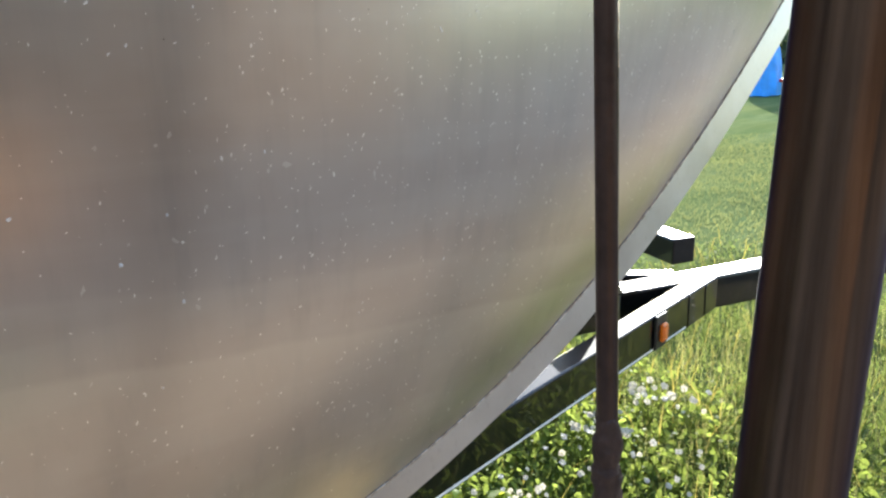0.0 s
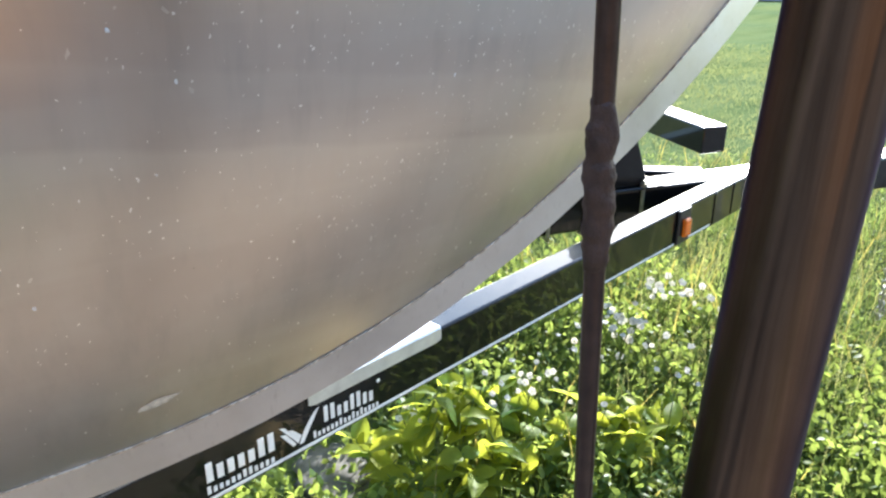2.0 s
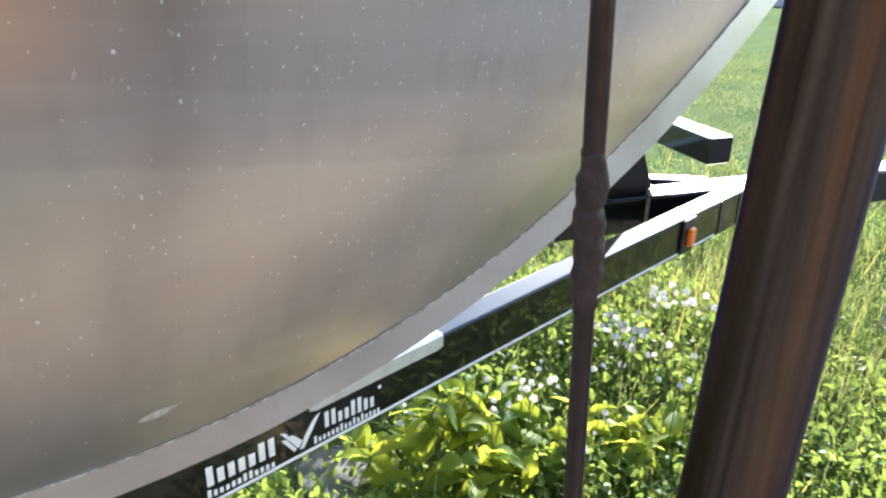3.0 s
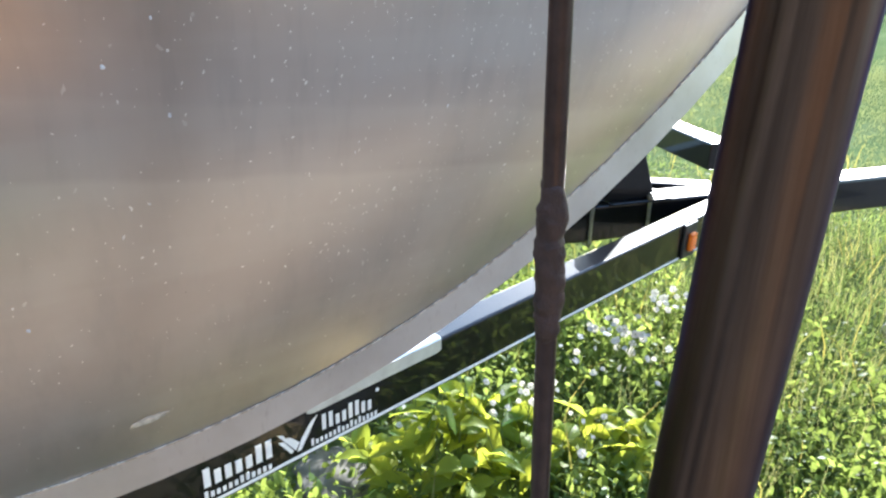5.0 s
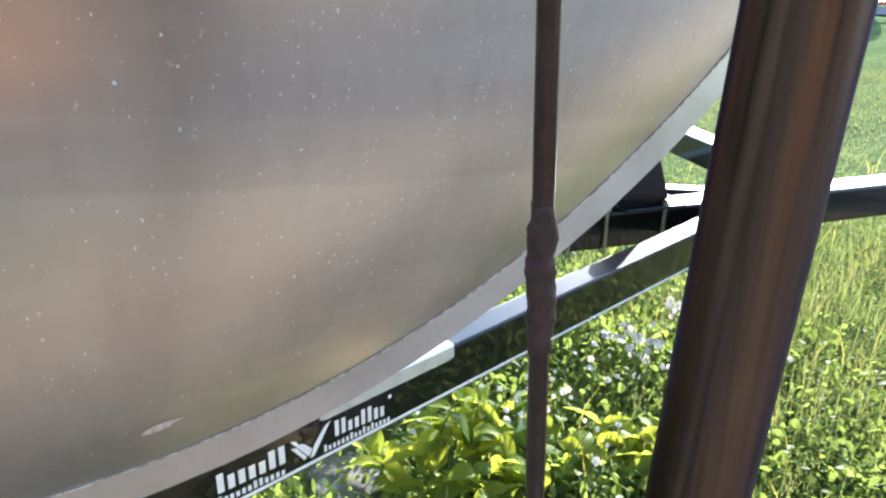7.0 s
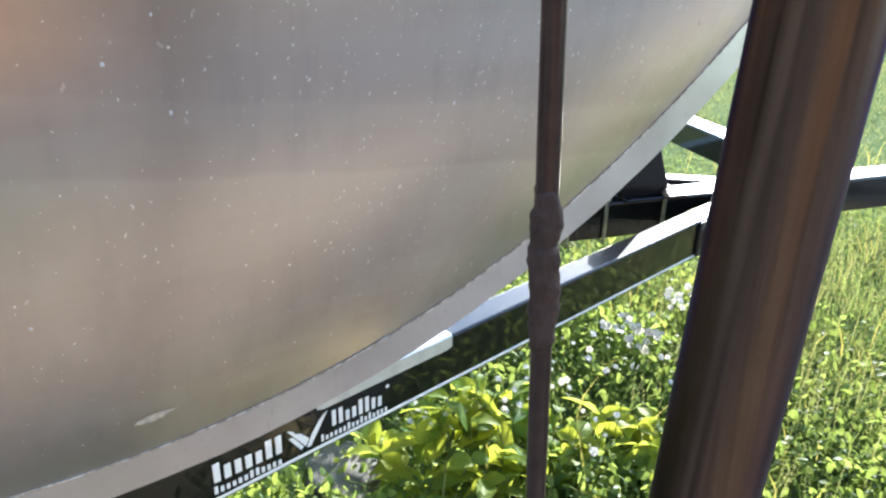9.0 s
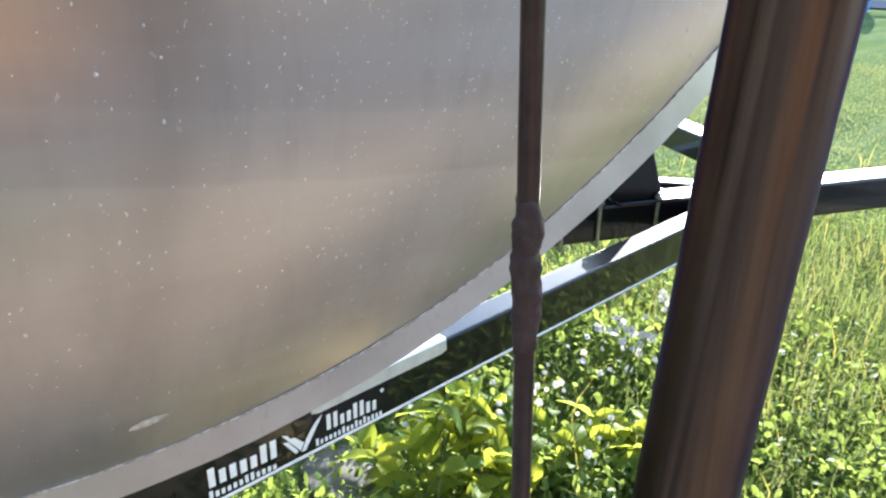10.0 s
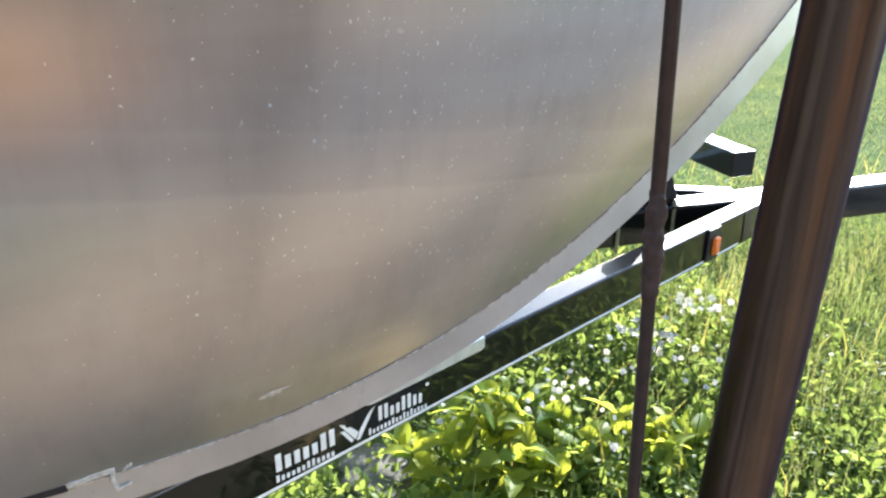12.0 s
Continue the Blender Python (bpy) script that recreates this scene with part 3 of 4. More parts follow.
# decal: plain bars and a stepped chevron in white
def bar_row(name, x0, x1, z0, z1, tilt, count, parent, ratio=0.78, seed=1):
    rng = random.Random(seed)
    step = (x1 - x0) / count
    for i in range(count):
        bm = bmesh.new()
        x = x0 + step * i
        zz = tilt * (x - x0)
        top = z1 - (z1 - z0) * (0.0 if i == 0 else rng.choice((0.0, 0.26, 0.30, 0.34)))
        box(bm, (x, -0.0007, z0 + zz), (x + step * ratio, 0.0002, top + zz), width=0.0004, segments=1)
        part(name, bm, WHITE, parent)


bar_row("decal_bar", -0.381, -0.284, 0.0205, 0.0480, -0.012, 7, rail, 0.64, 3)
bar_row("decal_bar", -0.213, -0.126, 0.0235, 0.0480, -0.045, 8, rail, 0.60, 6)
bar_row("decal_bar", -0.382, -0.288, 0.0040, 0.0155, -0.02, 12, rail, 0.62, 8)
bar_row("decal_bar", -0.231, -0.118, 0.0065, 0.0175, -0.005, 16, rail, 0.60, 9)
bm = bmesh.new()
for pts in (((-0.281, 0.048), (-0.255, 0.012), (-0.249, 0.022), (-0.262, 0.036), (-0.269, 0.038), (-0.272, 0.044)),
            ((-0.2535, 0.009), (-0.247, 0.009), (-0.219, 0.053), (-0.228, 0.048), (-0.234, 0.042), (-0.240, 0.034), (-0.246, 0.026)),
            ((-0.280, 0.036), (-0.262, 0.010), (-0.258, 0.013), (-0.272, 0.034))):
    for y in (-0.0008,):
        bm.faces.new([bm.verts.new((x, y, z)) for x, z in pts])
part("decal_chevron", bm, WHITE, rail, "white winged chevron decal")
bm = bmesh.new()
bmesh.ops.create_circle(bm, cap_ends=True, segments=16, radius=0.0032)
bm.transform(Matrix.Translation((-0.120, -0.0008, 0.0475)) @ pose(0, 0, 0, 90, 0, 0))
part("decal_dot", bm, WHITE, rail)

# safety chain hanging from the tongue
chain = base_empty("safety_chain", (1.47, -0.255, GZ))
tagged(chain, "grey steel safety chain hanging from the trailer tongue", "chain")
bm = bmesh.new()
ring = [(0.0075 * math.cos(a), 0, 0.0135 * math.sin(a)) for a in [2 * math.pi * k / 14 for k in range(15)]]
tube(bm, ring, 0.0026, 6, cap=False)
link_mesh = mesh_of("link", bm, ZINC, True)
rng = random.Random(5)
for strand in range(2):
    for k in range(19):
        ob = new("link", link_mesh)
        ob.parent = chain
        z = 0.035 - 0.021 * k
        ob.matrix_parent_inverse = chain.matrix_basis.inverted()
        ob.matrix_basis = Matrix.Translation((1.452 + 0.040 * strand - 0.0015 * k * (1 if strand else -1), -0.247 - 0.01 * strand, z)) @ pose(0, 0, 0, 0, rng.uniform(-12, 12), 90 * (k % 2) + 20)

# ---- near the lens: upright tube and thin rod ----
post = base_empty("metal_post", (-0.483 + 0.058 * (GZ - 0.4), -0.6196, GZ))
tagged(post, "brown bronze round metal post standing close beside the trailer", "post")
bm = bmesh.new()
foot = Vector((-0.4834, -0.6193, 0.4))
lean = Vector((0.0583, -0.0082, 1.0))
tube(bm, [foot + lean * (GZ - 0.42), foot + lean * 1.6], 0.0134, 48)
part("post_tube", bm, POLE, post, smooth=True)
bm = bmesh.new()
RODP, RODD = Vector((-0.5098, -0.5923, 0.4)), Vector((-0.0346, 0.0182, 1.0))
rod = base_empty("thin_rod", RODP + RODD * (GZ - 0.4))
tagged(rod, "thin brown rod with a lumpy taped joint", "rod")
pts, rad = [], []
for i in range(120):
    z = GZ - 0.05 + (2.0 - GZ) * i / 119
    w = 0.0005 * noise.noise(Vector((0, z * 9, 4)))
    pts.append(RODP + RODD * (z - 0.4) + Vector((w, w, 0)))
    rad.append(0.00262 + 0.00012 * noise.noise(Vector((z * 60, 0, 0))))
tube(bm, pts, rad, 16)
part("rod_shaft", bm, ROD, rod, smooth=True)
bm = bmesh.new()
pts, rad = [], []
for i in range(46):
    f = i / 45
    z = 0.5285 + 0.0405 * f
    lump = 0.0007 * noise.noise(Vector((z * 420, 2, 0))) + 0.0002 * math.sin(f * 33)
    pts.append(RODP + RODD * (z - 0.4) + Vector((0.0005 * noise.noise(Vector((z * 120, 9, 0))), 0.0004 * noise.noise(Vector((z * 120, 0, 9))), 0)))
    rad.append(0.00262 + lump * min(1, 5 * f, 5 * (1 - f)) + 0.0008 * min(1, 4 * f, 4 * (1 - f)) ** 0.7)
tube(bm, pts, rad, 18)
bm.normal_update()
for v in list(bm.verts):
    rough_edge = noise.noise(v.co * 330) * 0.0007 + max(0.0, noise.noise(v.co * 190 + Vector((5, 0, 0))) - 0.15) * 0.0022
    v.co += v.normal * rough_edge
part("tape_wrap", bm, TAPE, rod, "lumpy brown wrapped joint", smooth=True)

# ---- far: blue tarpaulin on the lawn ----
def build_tarp():
    tarp = base_empty("blue_tarp_heap", (16.62, 5.44, GZ))
    tagged(tarp, "bright blue tarpaulin draped over a heap on the lawn", "tarp")
    bm = bmesh.new()
    rings = []
    for j in range(13):
        f = j / 12
        ring = []
        for k in range(48):
            a = 2 * math.pi * k / 48
            fold = 1 + 0.07 * math.sin(a * 9 + 2 * f) * (1 - f) + 0.06 * noise.noise(Vector((math.cos(a) * 2, math.sin(a) * 2, f * 3)))
            r = (1.15 * (1 - f ** 3.0) + 0.02) * fold
            ring.append(bm.verts.new((16.62 + 0.42 * r * math.cos(a), 5.44 + 0.27 * r * math.sin(a), GZ + 0.02 + 1.62 * f + 0.05 * noise.noise(Vector((a, f * 4, 1))))))
        rings.append(ring)
    for a, b in zip(rings, rings[1:]):
        for k in range(48):
            bm.faces.new((a[k], a[(k + 1) % 48], b[(k + 1) % 48], b[k]))
    bm.faces.new(rings[-1])
    part("tarp_sheet", bm, TARP, tarp, smooth=True)


def build_bench():
    """A long low bench behind the heap, square to the line of sight."""
    m = Matrix.Translation((16.95, 4.75, GZ)) @ pose(0, 0, 0, 0, 0, -71)
    bench = base_empty("red_bench", (16.95, 4.75, GZ))
    tagged(bench, "low weathered red wooden bench on the lawn", "bench")
    bm = bmesh.new()
    box(bm, (-0.75, -0.16, 0.31), (1.9, 0.16, 0.38), m, 0.012, 2)
    part("seat", bm, RED, bench)
    for x in (-0.6, 0.55, 1.7):
        bm = bmesh.new()
        box(bm, (x - 0.05, -0.12, -0.03), (x + 0.05, 0.12, 0.31), m, 0.01, 2)
        part("leg", bm, RED, bench)


def build_road():
    """A far grey lane across the lawn."""
    m = Matrix.Translation((18.9, 6.5, 0)) @ pose(0, 0, 0, 0, 0, -71)
    bm = bmesh.new()
    rows = []
    for i in range(61):
        x = -60 + 2.0 * i
        rows.append([bm.verts.new(p.to_3d() + Vector((0, 0, swell(p.x, p.y) + 0.04))) for p in [(m @ Vector((x, y, 0))).to_2d() for y in (-1.1, 0.0, 1.4, 3.2)]])
    for a, b in zip(rows, rows[1:]):
        for k in range(3):
            bm.faces.new((a[k], b[k], b[k + 1], a[k + 1]))
    tagged(part("road", bm, LANE, None, smooth=True), "pale grey lane beyond the lawn", "road", kind="structure")


def build_woods():
    """A far belt of trees beyond the lane: many leaf clumps with an uneven top."""
    rng = random.Random(31)
    m = Matrix.Translation((52, 19, GZ)) @ pose(0, 0, 0, 0, 0, -71)
    verts, faces = [], []
    for i in range(9000):
        x = rng.uniform(-45, 45)
        top = 5.0 + 2.4 * noise.noise(Vector((x * 0.16, 3, 0))) + 1.0 * noise.noise(Vector((x * 0.7, 5, 0)))
        c = Vector((x, rng.uniform(-2.5, 2.5), top * rng.random() ** 0.8))
        a = Vector((rng.gauss(0, 1), rng.gauss(0, 1), rng.gauss(0, 1))).normalized()
        b = a.orthogonal().normalized() * rng.uniform(0.25, 0.5)
        a = a * rng.uniform(0.3, 0.6)
        n = len(verts)
        verts += [m @ (c - a), m @ (c + b), m @ (c + a), m @ (c - b)]
        faces.append((n, n + 1, n + 2, n + 3))
    me = bpy.data.meshes.new("far_woods")
    me.from_pydata(verts, [], faces)
    me.materials.append(WOODS)
    tagged(new("far_woods", me), "distant belt of grey-green trees", "woods", kind="stuff")


build_tarp()
build_woods()
build_bench()
build_road()


# ---- plants ----
def fading(u, v, rng):
    """Thins a patch out towards its rim, so that it has no straight edge."""
    return rng.random() < (math.sqrt(u * u + v * v) - 0.62) / 0.40


def blades(name, count, area, size, material, label, seed, lean_out=0.5, keep=None, width=(0.0016, 0.0034), category="grass"):
    """Many bent grass blades as one piece of stuff."""
    rng = np.random.default_rng(seed)
    (x0, x1), (y0, y1) = area
    verts, faces = [], []
    made = 0
    while made < count:
        x, y = rng.uniform(x0, x1), rng.uniform(y0, y1)
        if fading((2 * x - x0 - x1) / (x1 - x0), (2 * y - y0 - y1) / (y1 - y0), rng):
            continue
        clump = 0.5 + 0.5 * noise.noise(Vector((x * 2.2, y * 2.2, seed)))
        if rng.random() > 0.35 + clump or (keep and not keep(x, y, rng)):
            continue
        made += 1
        h = rng.uniform(*size) * (0.65 + 0.6 * clump)
        w = rng.uniform(*width)
        a, b = rng.uniform(0, 2 * math.pi), rng.uniform(0, 2 * math.pi)
        bend = h * rng.uniform(0.1, 1.0) * lean_out
        dx, dy = math.cos(a), math.sin(a)
        sx, sy = math.cos(b) * w, math.sin(b) * w
        z = swell(x, y) - 0.006
        n = len(verts)
        m = 0.55
        verts += [(x - sx, y - sy, z), (x + sx, y + sy, z),
                  (x + dx * bend * 0.3 - sx * 0.85, y + dy * bend * 0.3 - sy * 0.85, z + h * m), (x + dx * bend * 0.3 + sx * 0.85, y + dy * bend * 0.3 + sy * 0.85, z + h * m),
                  (x + dx * bend, y + dy * bend, z + h * (1 - 0.25 * bend / h))]
        faces += [(n, n + 1, n + 3, n + 2), (n + 2, n + 3, n + 4)]
    me = bpy.data.meshes.new(name)
    me.from_pydata(verts, [], faces)
    me.materials.append(material)
    ob = new(name, me)
    tagged(ob, label, category, kind="stuff")


def leaf_mesh(name, length, width, material, fold=0.25, droop=0.35, wave=0.0, seg=7):
    """A pointed leaf with a midrib fold, pointing along +x and drooping at the tip."""
    bm = bmesh.new()
    rows = []
    for i in range(seg + 1):
        f = i / seg
        w = width * 0.5 * (math.sin(math.pi * min(1, f * 0.96 + 0.04) ** 0.75)) ** 0.9
        w = max(w, 0.0006)
        x = length * f
        z = length * (0.25 * f - droop * f * f)
        up = fold * w
        rows.append([bm.verts.new((x, -w, z + up + wave * w * math.sin(f * 14))), bm.verts.new((x, -w * 0.5, z + up * 0.35)), bm.verts.new((x, 0, z)),
                     bm.verts.new((x, w * 0.5, z + up * 0.35)), bm.verts.new((x, w, z + up - wave * w * math.sin(f * 13)))])
    for a, b in zip(rows, rows[1:]):
        for k in range(4):
            bm.faces.new((a[k], b[k], b[k + 1], a[k + 1]))
    return mesh_of(name, bm, material, True)


LEAVES = [leaf_mesh("leaf", 0.090, 0.056, LEAF, 0.3, 0.45, 0.15), leaf_mesh("leaf", 0.075, 0.050, LEAF, 0.2, 0.75, 0.1), leaf_mesh("leaf", 0.105, 0.048, LEAF, 0.35, 0.3, 0.12)]


def broad_plant(x, y, height, count, seed, spread=1.0, group="broad-leaved weeds"):
    rng = random.Random(seed)
    z0 = swell(x, y)
    plant = base_empty("broadleaf_weed", (x, y, z0))
    tagged(plant, "broad-leaved green weed with yellow-green sunlit leaves", "weed", group)
    tips = []
    for k in range(max(2, count // 4)):
        a = rng.uniform(0, 6.283)
        hgt = height * rng.uniform(0.7, 1.0)
        top = Vector((x + 0.05 * spread * math.cos(a), y + 0.05 * spread * math.sin(a), z0 + hgt))
        mid = Vector((x + 0.015 * math.cos(a), y + 0.015 * math.sin(a), z0 + hgt * 0.5))
        bm = bmesh.new()
        tube(bm, [(x, y, z0 - 0.01), mid, top], [0.0026, 0.002, 0.0013], 6)
        part("stem", bm, STEM, plant, smooth=True)
        tips.append((mid, top))
    for k in range(count):
        mid, top = tips[k % len(tips)]
        f = rng.random()
        at = mid.lerp(top, f)
        ob = new("leaf", LEAVES[rng.randrange(3)])
        ob.parent = plant
        ob.matrix_parent_inverse = plant.matrix_basis.inverted()
        sc = rng.uniform(0.45, 0.9)
        ob.matrix_basis = Matrix.Translation(at) @ pose(0, 0, 0, 0, 0, rng.uniform(0, 360)) @ pose(0, 0, 0, rng.uniform(-35, 35), rng.uniform(-30, 40), 0) @ Matrix.Diagonal((sc, sc, sc, 1))


def flower_head_mesh(seed, radius, petals):
    """A daisy-like head: a ring of broad petals round a small domed disc."""
    rng = random.Random(seed)
    bm = bmesh.new()
    for i in range(petals):
        a = 2 * math.pi * (i + rng.uniform(-0.2, 0.2)) / petals
        d, t = Vector((math.cos(a), math.sin(a), 0)), Vector((-math.sin(a), math.cos(a), 0))
        ln, w, rise = radius * rng.uniform(0.85, 1.1), radius * 0.30, rng.uniform(-0.25, 0.25) * radius
        up = Vector((0, 0, 1))
        pts = [d * 0.1 * ln, d * 0.55 * ln + t * w * 0.8 + up * rise * 0.6, d * 0.9 * ln + t * w * 0.7 + up * rise, d * ln + up * rise * 1.1, d * 0.9 * ln - t * w * 0.7 + up * rise, d * 0.55 * ln - t * w * 0.8 + up * rise * 0.6]
        bm.faces.new([bm.verts.new(p + up * 0.0004 * (i % 2)) for p in pts])
    return mesh_of("flower_head", bm, PETAL)


HEADS = [flower_head_mesh(k, 0.0080 + 0.0012 * (k % 3), 11 + k) for k in range(4)]


def flower_plant(x, y, height, heads, seed, head_scale=1.0):
    rng = random.Random(seed)
    z0 = swell(x, y)
    plant = base_empty("white_wildflower", (x, y, z0))
    tagged(plant, "tall weed with small clusters of white flowers", "wildflower", "white wildflowers in the weeds")
    bm = bmesh.new()
    a0 = rng.uniform(0, 6.283)
    bend = Vector((math.cos(a0), math.sin(a0), 0)) * 0.04
    fork = Vector((x, y, z0 + height * 0.72)) + bend * 0.6
    tube(bm, [(x, y, z0 - 0.01), Vector((x, y, z0 + height * 0.4)) + bend * 0.2, fork], [0.002, 0.0016, 0.0012], 6)
    places = []
    for k in range(heads):
        a = a0 + 2.4 * k
        r = 0.014 + 0.036 * math.sqrt(k / max(1, heads))
        tip = fork + Vector((r * math.cos(a), r * math.sin(a), height * rng.uniform(0.12, 0.28)))
        twig = bmesh.new()
        tube(twig, [fork - Vector((0, 0, 0.012 * (k % 3))), fork.lerp(tip, 0.6) + Vector((0, 0, 0.006)), tip], [0.001, 0.0008, 0.0007], 5)
        part("stalk", twig, STEM, plant, smooth=True)
        places.append(tip)
    part("stem", bm, STEM, plant, smooth=True)
    for tip in places:
        ob = new("flower_head", HEADS[rng.randrange(4)])
        ob.parent = plant
        ob.matrix_parent_inverse = plant.matrix_basis.inverted()
        sc = rng.uniform(0.75, 1.3) * head_scale
        ob.matrix_basis = Matrix.Translation(tip) @ pose(0, 0, 0, rng.uniform(-5, 55), rng.uniform(-55, 5), 0) @ pose(0, 0, 0, 0, 0, rng.uniform(0, 360)) @ Matrix.Diagonal((sc, sc, sc, 1))


def leaf_carpet(name, count, area, size, material, label, seed, top=(0.02, 0.14), keep=None):
    """Small weed leaves at mixed heights, joined into one piece of stuff."""
    rng = np.random.default_rng(seed)
    (x0, x1), (y0, y1) = area
    verts, faces = [], []
    made = 0
    while made < count:
        x, y = rng.uniform(x0, x1), rng.uniform(y0, y1)
        if fading((2 * x - x0 - x1) / (x1 - x0), (2 * y - y0 - y1) / (y1 - y0), rng):
            continue
        clump = 0.5 + 0.5 * noise.noise(Vector((x * 3.1, y * 3.1, seed)))
        if rng.random() > 0.15 + 1.1 * clump or (keep and not keep(x, y, rng)):
            continue
        made += 1
        z = swell(x, y) + rng.uniform(*top) * (0.35 + clump)
        ln, a = rng.uniform(*size), rng.uniform(0, 2 * math.pi)
        w = ln * rng.uniform(0.15, 0.34)
        tip = rng.uniform(-0.9, 1.2) * ln
        dx, dy = math.cos(a), math.sin(a)
        roll = rng.uniform(-1.6, 1.6) * w
        n = len(verts)
        curl = rng.uniform(0.1, 0.5) * ln
        for f, wf in ((0.0, 0.12), (0.3, 0.9), (0.65, 0.8), (0.88, 0.35)):
            cx, cy, cz = x + dx * ln * f, y + dy * ln * f, z + tip * f - curl * f * f
            for k in (-1, 0, 1):
                verts.append((cx - dy * w * wf * k, cy + dx * w * wf * k, cz + roll * wf * k + 0.18 * w * wf * abs(k)))
        verts.append((x + dx * ln, y + dy * ln, z + tip - curl))
        for r in range(3):
            for k in range(2):
                a = n + 3 * r + k
                faces.append((a, a + 3, a + 4, a + 1))
        faces += [(n + 9, n + 12, n + 10), (n + 10, n + 12, n + 11)]
    me = bpy.data.meshes.new(name)
    me.from_pydata(verts, [], faces)
    me.materials.append(material)
    me.polygons.foreach_set("use_smooth", [True] * len(me.polygons))
    tagged(new(name, me), label, "weeds", kind="stuff")


def seed_grass(name, count, area, label, seed):
    """Thin stalks with feathery seed heads, joined into one piece of stuff."""
    rng = random.Random(seed)
    (x0, x1), (y0, y1) = area
    verts, faces = [], []
    while count:
        x, y = rng.uniform(x0, x1), rng.uniform(y0, y1)
        if fading((2 * x - x0 - x1) / (x1 - x0), (2 * y - y0 - y1) / (y1 - y0), rng) or rng.random() > 0.5 + noise.noise(Vector((x * 3, y * 3, seed))):
            continue
        count -= 1
        h, a = rng.uniform(0.10, 0.24), rng.uniform(0, 6.283)
        root, tip = Vector((x, y, swell(x, y) - 0.005)), Vector((x + 0.25 * h * math.cos(a), y + 0.25 * h * math.sin(a), swell(x, y) + h))
        side = Vector((-math.sin(a), math.cos(a), 0)) * 0.0007
        n = len(verts)
        verts += [root - side, root + side, tip]
        faces.append((n, n + 1, n + 2))
        for k in range(14):
            f = 0.55 + 0.45 * k / 13
            c = root.lerp(tip, f)
            b = 2.4 * k + a
            out = Vector((math.cos(b), math.sin(b), 0.9)) * (0.007 * (1.35 - f))
            w = Vector((-math.sin(b), math.cos(b), 0.2)) * 0.0013
            n = len(verts)
            verts += [c, c + out * 0.5 + w, c + out, c + out * 0.5 - w]
            faces.append((n, n + 1, n + 2, n + 3))
    me = bpy.data.meshes.new(name)
    me.from_pydata(verts, [], faces)
    me.materials.append(SEED)
    tagged(new(name, me), label, "grass", kind="stuff")


def bare(x, y, rng):
    """Thin growth round the stone and the bare soil below the rail."""
    if y < gravel_edge(x) + 0.02:
        return False
    return (x - 0.02) ** 2 + (y - 0.33) ** 2 > 0.13 ** 2 or rng.random() < 0.25


rng = random.Random(11)
for x, y, h, c in ((0.13, 0.20, 0.18, 16), (0.20, 0.15, 0.19, 16), (0.26, 0.19, 0.18, 14), (0.10, 0.11, 0.11, 10), (0.24, 0.06, 0.12, 10), (0.32, 0.02, 0.13, 10), (0.18, 0.06, 0.09, 9), (0.40, 0.00, 0.16, 10),
                   (0.36, 0.12, 0.15, 10), (0.46, -0.08, 0.15, 10), (0.52, -0.02, 0.14, 8), (0.56, -0.10, 0.14, 8), (0.06, 0.24, 0.10, 8), (0.44, 0.16, 0.12, 8), (0.03, 0.14, 0.07, 7), (0.34, -0.10, 0.10, 8)):
    broad_plant(x, y, h * (1.4 if x < 0.28 else 0.95), c + 8, rng.randrange(9999))
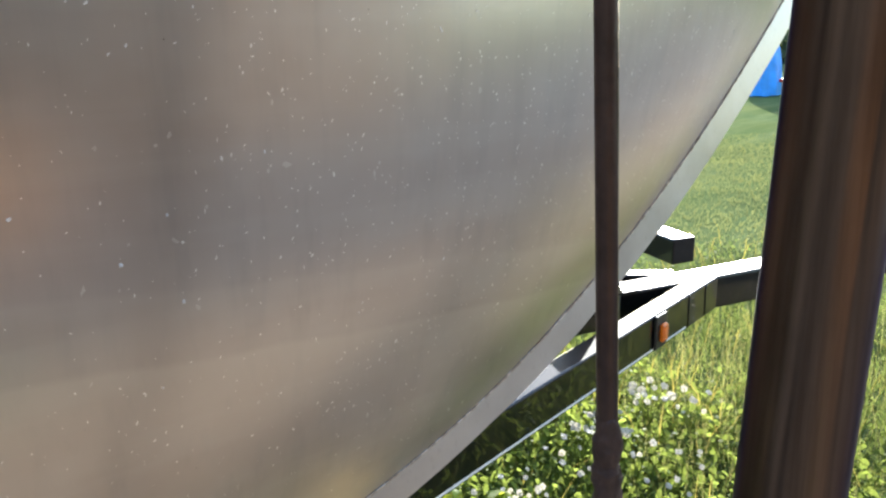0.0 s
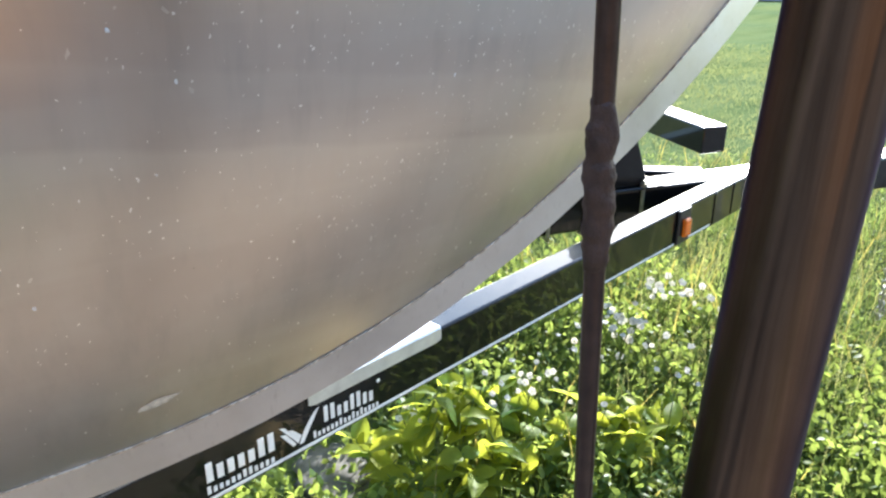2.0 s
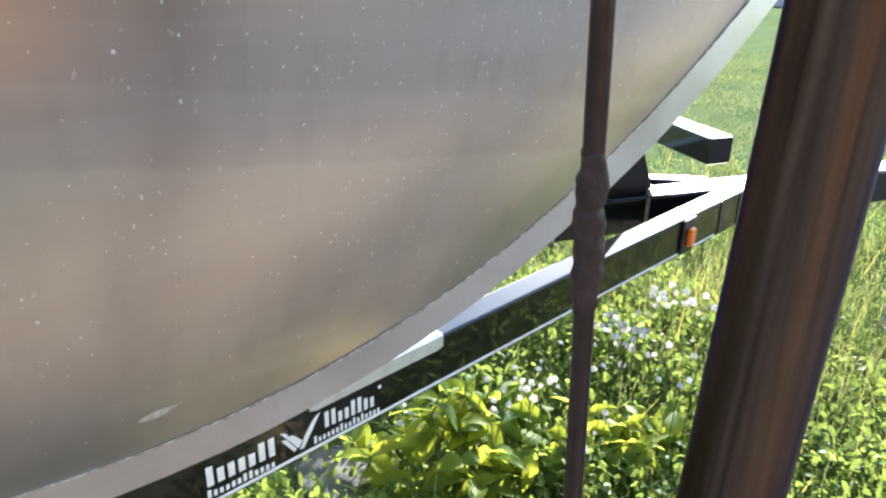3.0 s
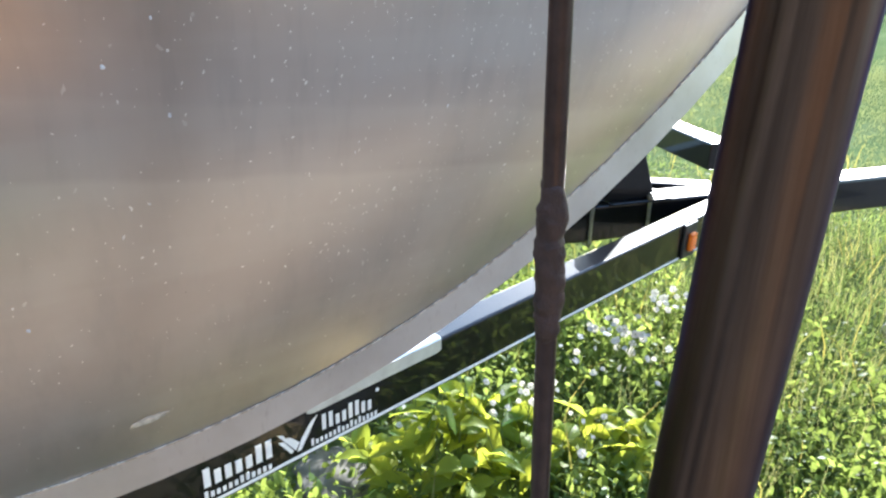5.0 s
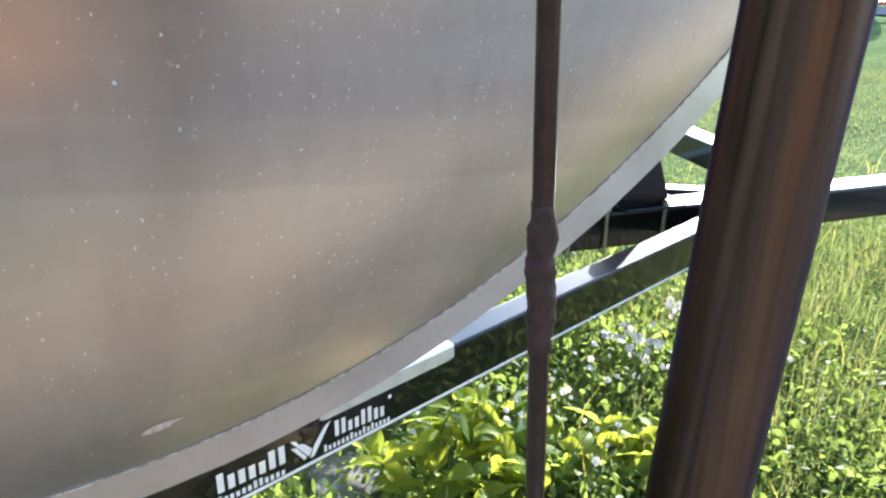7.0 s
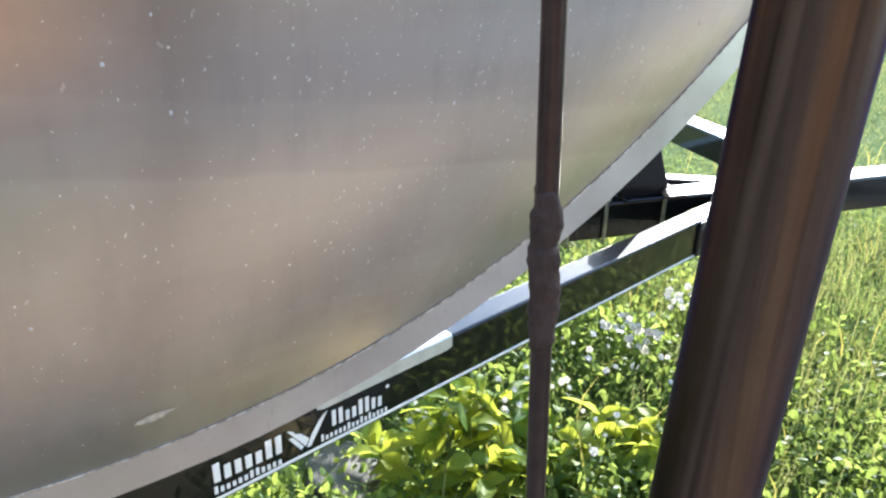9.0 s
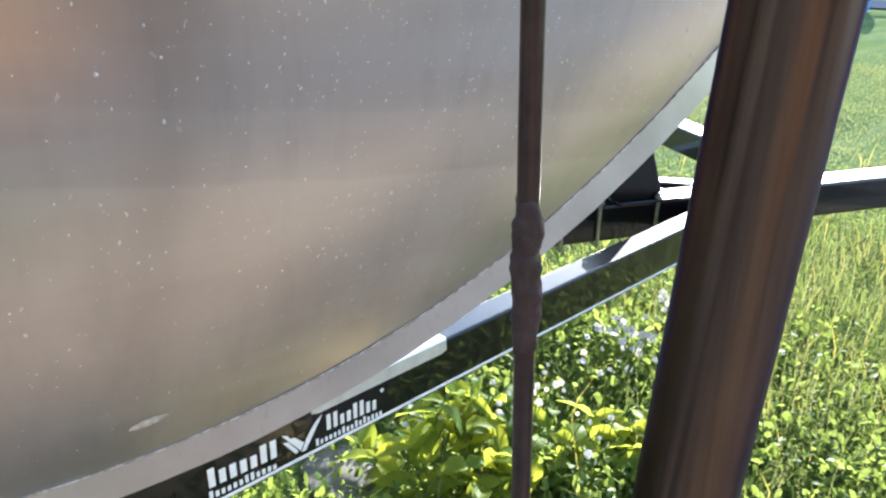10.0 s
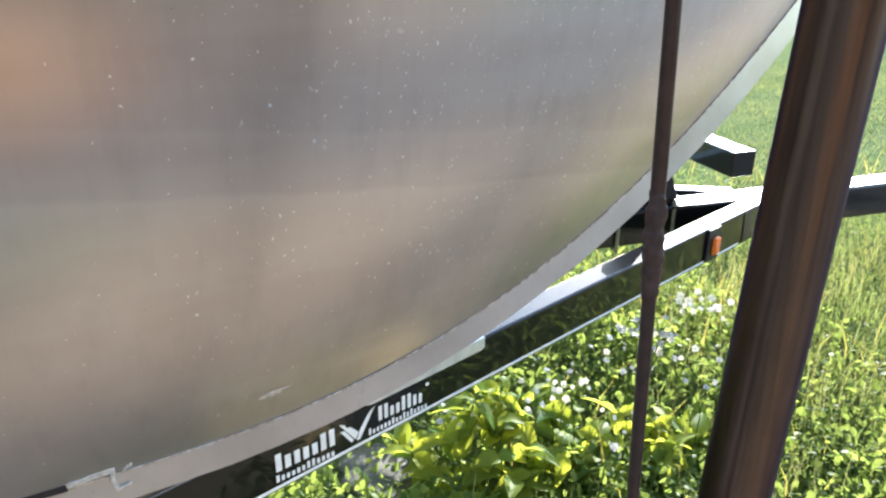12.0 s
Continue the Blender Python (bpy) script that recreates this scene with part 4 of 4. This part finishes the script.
for x, y, h, n, s in ((0.73, -0.01, 0.33, 14, 0.9), (0.77, -0.05, 0.31, 7, 0.85), (0.50, 0.01, 0.35, 12, 0.85), (0.54, 0.05, 0.32, 9, 0.8), (0.45, 0.04, 0.27, 5, 0.75), (0.30, 0.06, 0.25, 5, 0.7), (0.27, 0.10, 0.22, 5, 0.7),
                      (0.36, 0.06, 0.24, 6, 0.7), (0.22, 0.16, 0.19, 5, 0.7), (0.16, 0.20, 0.19, 5, 0.7), (0.52, -0.13, 0.30, 4, 0.7), (0.60, -0.05, 0.28, 6, 0.8), (0.40, -0.03, 0.2, 4, 0.6), (0.66, -0.10, 0.24, 4, 0.7), (0.13, 0.26, 0.17, 4, 0.7), (0.56, 0.08, 0.3, 8, 0.9)):
    flower_plant(x, y, h, n, rng.randrange(9999), s)

for k in range(5):
    flower_plant(rng.uniform(0.14, 0.62), rng.uniform(-0.14, 0.26), rng.uniform(0.17, 0.27), rng.choice((1, 2, 3)), rng.randrange(9999), 0.85)
blades("tall_grass", 9000, ((-0.2, 2.7), (-1.4, 1.7)), (0.06, 0.17), GRASS, "tall unmown green grass and weeds in sun", 3, 1.15, bare, (0.0010, 0.0024))
blades("lawn_grass", 60000, ((-0.6, 9.5), (-3.2, 5.0)), (0.018, 0.045), LAWN, "short mown green lawn grass", 4, 0.8, bare, (0.002, 0.004))
blades("dry_grass", 800, ((-0.2, 3.6), (-1.7, 1.8)), (0.12, 0.26), STRAW, "dry yellow grass stalks", 6, 1.1, bare, (0.001, 0.0022))
blades("near_grass", 2200, ((-0.9, 1.6), (-0.9, 1.3)), (0.04, 0.10), GRASS, "grass among the weeds beneath the trailer", 7, 0.8, bare, (0.0012, 0.0026))
leaf_carpet("weed_leaves", 30000, ((-0.9, 1.5), (-1.0, 1.2)), (0.009, 0.026), SMALL, "dense low weeds with small leaves", 8, (0.01, 0.13), bare)
leaf_carpet("weed_leaves", 30000, ((0.4, 3.6), (-1.8, 1.7)), (0.006, 0.015), CLOVER, "low clover-like weeds in the grass", 9, (0.01, 0.08), bare)


seed_grass("seed_grass", 2200, ((0.3, 2.6), (-1.5, 0.5)), "pale feathery grass seed heads above the weeds", 12)


def build_stone():
    stone = bmesh.new()
    bmesh.ops.create_icosphere(stone, subdivisions=4, radius=1.0)
    for v in stone.verts:
        v.co *= 1 + 0.30 * noise.noise(v.co * 1.7) + 0.12 * noise.noise(v.co * 5)
        v.co = Vector((0.02 + v.co.x * 0.080, 0.33 + v.co.y * 0.090, GZ + 0.004 + v.co.z * 0.026))
    ob = part("stone", stone, STONE, None, smooth=True)
    tagged(ob, "rough grey stone half sunk in the soil", "stone")


build_stone()
